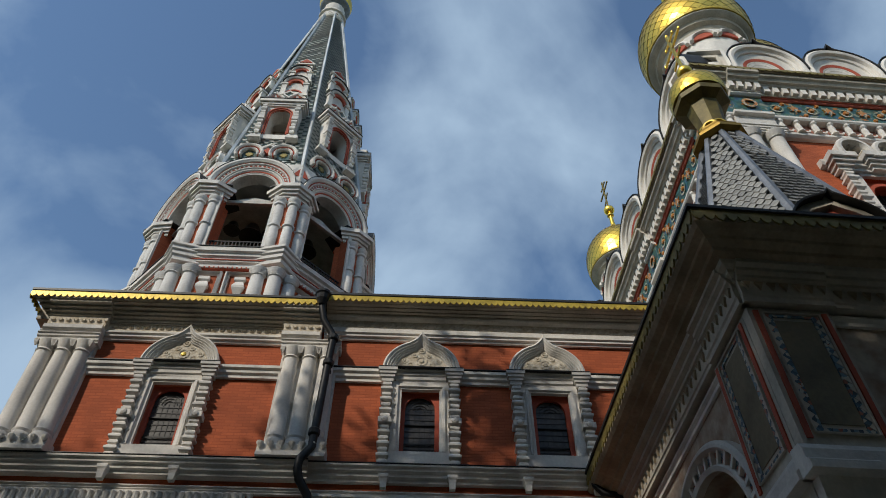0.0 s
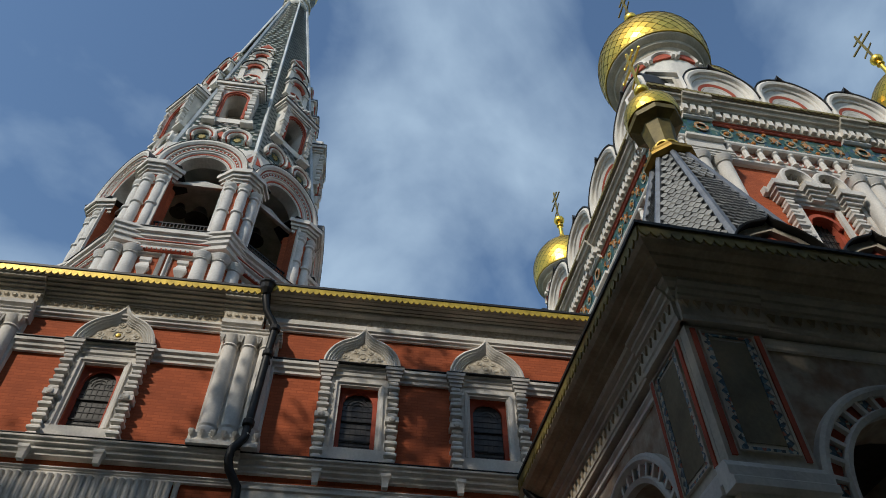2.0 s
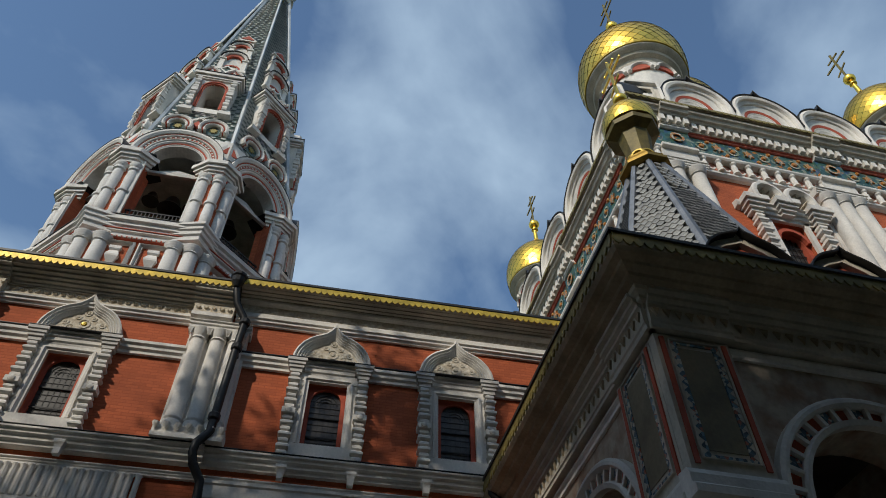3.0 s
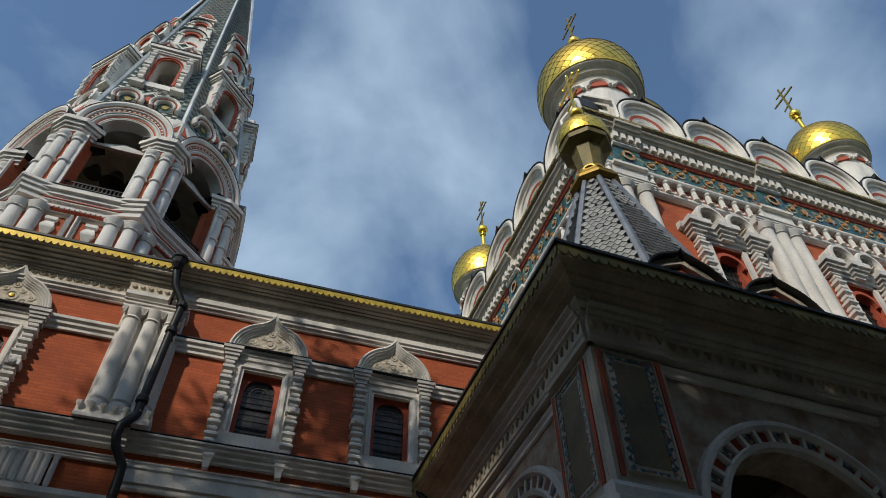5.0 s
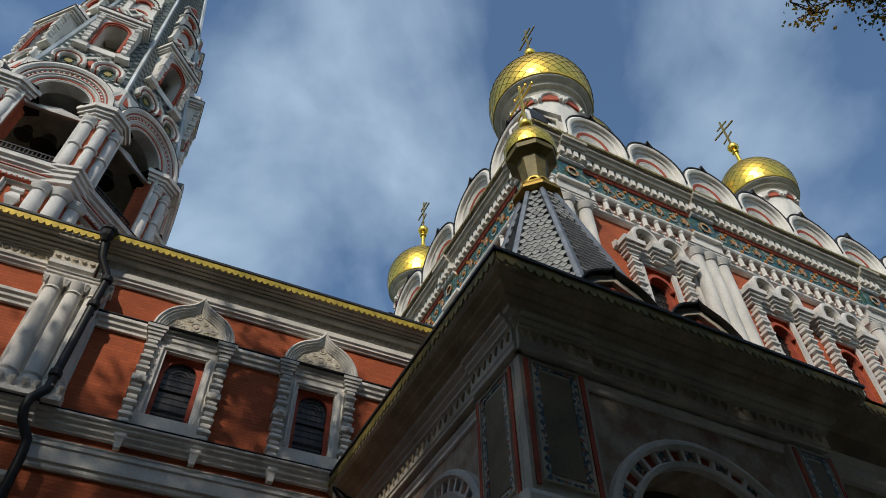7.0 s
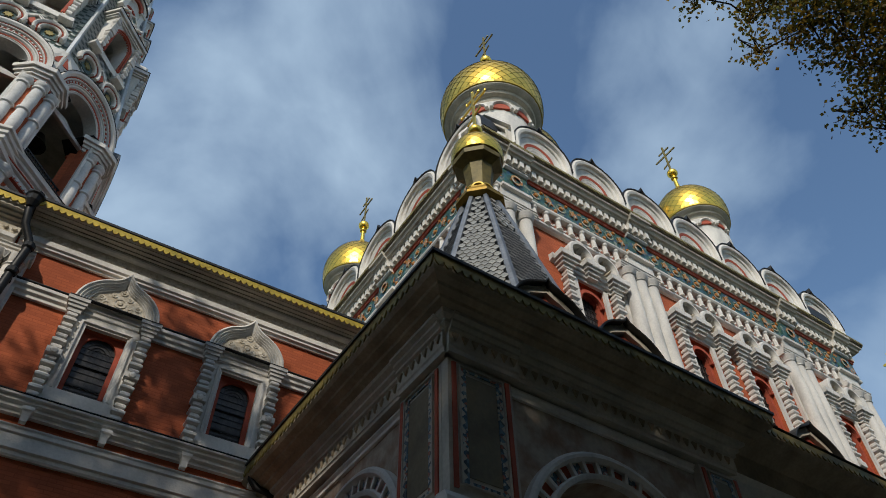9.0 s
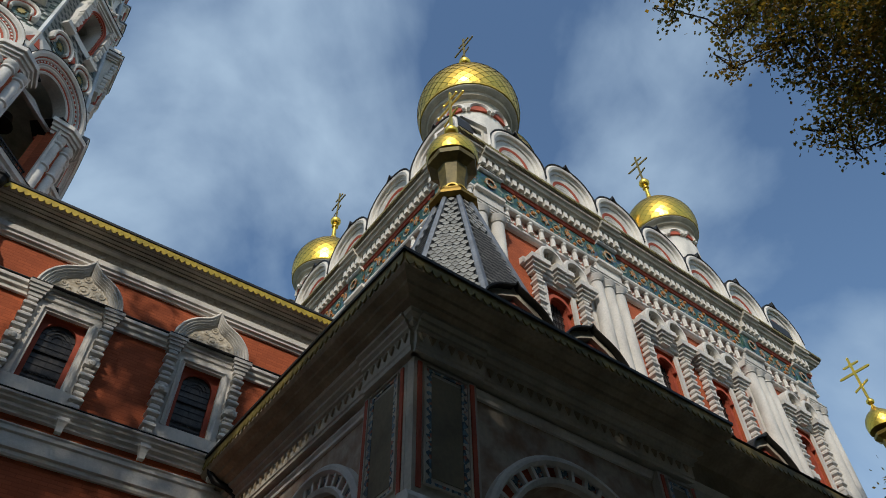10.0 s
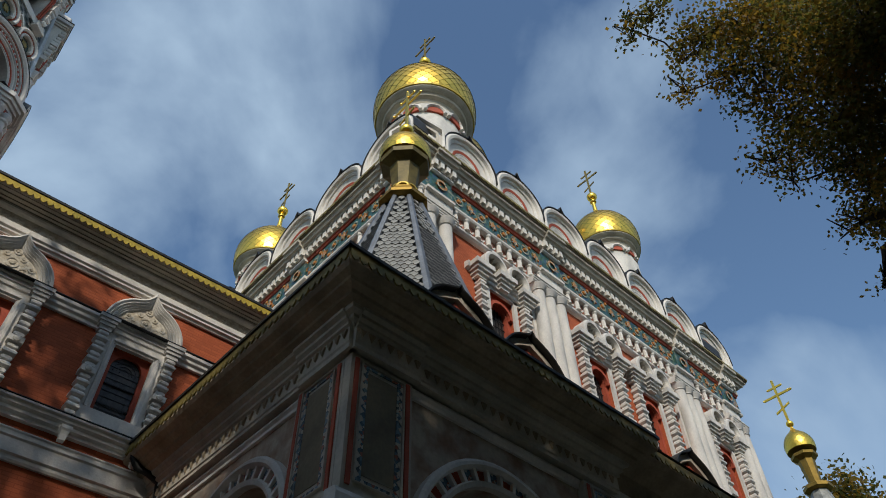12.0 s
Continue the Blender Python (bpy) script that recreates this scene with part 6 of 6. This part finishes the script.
tree(15.5, -4.0, [(8.9, 2.5, 18.5, 0.34), (9.3, 2.0, 19.2, 0.42), (10.8, 2.2, 19.1, 0.42), (10.8, 2.5, 17.8, 0.33), (10.6, 1.4, 18.9, 0.7), (10.8, 1.3, 17.5, 0.66), (10.7, 0.6, 18.5, 0.8), (11.6, 0.3, 18.7, 1.0),
    (11.8, 1.1, 17.3, 0.8), (13.1, 1.1, 17.2, 0.66), (12.7, 1.9, 16.0, 0.42), (13.7, 1.9, 16.1, 0.24), (13.9, 1.3, 16.9, 0.6), (12.9, 0.3, 16.4, 1.15), (12.4, -0.5, 17.7, 1.3), (11.5, -1.3, 17.1, 1.25), (12.9, -0.9, 16.9, 1.3),
    (14.4, -0.1, 16.5, 1.15), (13.7, 0.6, 15.7, 0.78), (14.8, 0.7, 15.6, 0.62), (14.3, 1.2, 14.5, 0.36), (14.9, 1.6, 14.9, 0.2), (15.6, 1.0, 15.2, 0.5), (15.6, 1.7, 13.5, 0.12),
    (13.3, -1.8, 16.9, 1.8), (13.9, -0.8, 15.0, 1.6), (15.2, 0.2, 14.6, 0.95), (12.5, -0.8, 24.6, 1.3), (14.2, -0.7, 25.2, 1.5), (16.2, -0.8, 26.0, 1.6), (18.2, -1.0, 26.8, 1.6)], "tall tree with green and yellow autumn leaves", 4, 50000, 0.11, 0.4, 0.5)
tree(66, 18.5, [(63.5, 19.5, 32.5, 2.2), (65.5, 17.2, 31.0, 2.6), (64.3, 18.0, 34.3, 1.5), (68, 16, 28, 4), (64, 20, 28, 3.5), (66, 18, 24, 4), (70, 19, 33, 3)], "distant tree turning yellow behind the church", 9, 22000, 0.42, 0.5, 0.5)
# the trees of the park behind the viewer, which shade the porch and the ground
park = "large park tree in autumn leaf near the church"
tree(-9.0, -10.0, [(-9.0, -7.4, 22.6, 2.4), (-6.0, -8.0, 22.0, 2.5), (-3.2, -8.4, 21.8, 2.4), (-7.8, -10.2, 20.4, 2.6), (-4.6, -10.8, 20.0, 2.6), (-11.6, -8.4, 21.0, 2.6), (-12.4, -5.6, 22.4, 2.2), (-11.0, -11.4, 18.4, 2.8), (-10.4, -4.6, 22.0, 1.8), (-1.2, -9.4, 20.6, 2.2), (-14.4, -9.0, 19.0, 2.8)], park, 21, 56000, 0.24, 0.45, 0.25)
tree(-18.0, -7.0, [(-10.8, 0.6, 22.0, 1.1), (-8.2, 1.2, 22.2, 1.2), (-5.4, 1.4, 22.0, 1.0), (-7.4, 2.8, 22.2, 0.8), (-12.9, 1.4, 22.4, 0.7), (-15.6, -4.0, 22.2, 2.4), (-18.4, -3.6, 22.2, 2.4), (-21.0, -4.0, 21.6, 2.4), (-17.0, -6.4, 20.4, 2.7), (-20.4, -6.8, 19.8, 2.8), (-23.4, -5.6, 20.4, 2.6), (-14.0, -2.6, 23.4, 1.3), (-17.0, -2.0, 23.6, 1.2), (-20.6, -1.8, 23.4, 1.2), (-18.6, -9.4, 17.0, 3.0)], park, 22, 38000, 0.24, 0.45, 0.25)
tree(2.0, -13.0, [(1.4, -9.0, 19.4, 2.8), (4.0, -10.4, 18.2, 2.8), (0.0, -12.0, 17.0, 3.0), (4.8, -13.0, 20.6, 3.2), (1.6, -14.6, 22.0, 3.2), (7.4, -11.0, 17.0, 2.8), (2.6, -10.6, 13.4, 2.6), (-2.6, -12.4, 14.2, 2.8), (-0.6, -6.6, 20.4, 1.9), (2.4, -6.4, 20.6, 2.0), (5.4, -6.6, 20.6, 2.0), (8.2, -6.8, 20.4, 2.0), (11.0, -7.0, 20.2, 2.0), (13.6, -7.4, 20.0, 2.0)], park, 23, 48000, 0.26, 0.45, 0.25)
# ring of added trees, all out of view, that blocks low sky light
for k, (x, y) in enumerate(((-27, -16), (-16, -20), (-5, -21), (7, -22), (17, -18), (27, -14), (36, -8), (-32, -4), (-27, -8), (-31, 5), (-34, 14), (12, -14), (-11, -15), (21, -9), (25, -13))):
    r = random.Random(60 + k)
    tree(x, y, [(x + r.uniform(-4.5, 4.5), y + r.uniform(-3.5, 3.5), r.uniform(3, 20), r.uniform(2.8, 3.8)) for q in range(14)], "unseen broad tree added to hold back sky light", 30 + k, 26000, 0.5, 0.4, 0.2)

# ---------------------------------------------------------------- roof scales of the porch tent
scale = None
rest = bmesh.new()
ROWS = 36
for i in range(8):
    for r in range(ROWS):
        t0, t1 = r / ROWS, (r + 1.55) / ROWS
        ap = TA + (TB - TA) * t0
        z = TZ0 + (TZ1 - TZ0) * t0
        half = ap * math.tan(OCT) - 0.08
        k = max(1, int(half * 2 / 0.15))
        for c in range(k + (r % 2)):
            x = -half + (2 * half) * (c + (0.0 if r % 2 else 0.5)) / k
            if abs(x) > half - 0.02:
                continue
            m = tr(CX, CY, 0) @ rz(45 * i) @ tr(x, -ap - 0.03, z) @ Matrix.Rotation(-slope, 4, "X")
            pts = [(-0.072, 0.11), (-0.082, 0.02), (0, -0.095), (0.082, 0.02), (0.072, 0.11), (0, 0.18)]
            if i == 7 or (i == 0 and r > 24):
                if scale is None:
                    b = bmesh.new()
                    slab(b, pts, -0.028, 0.0)
                    for vv in b.verts:
                        vv.co.y += 0.09 * (vv.co.z + 0.1)
                    scale = part("roof_scale", b, SLATE, porch, m=m)
                else:
                    again(scale, m)
            else:
                vv = [rest.verts.new(m @ Vector((px, -0.02 + 0.16 * (pz + 0.1), pz))) for px, pz in pts]
                rest.faces.new(vv)
o = part("scale_covering", rest, SLATE, porch)
o["kind"] = "stuff"
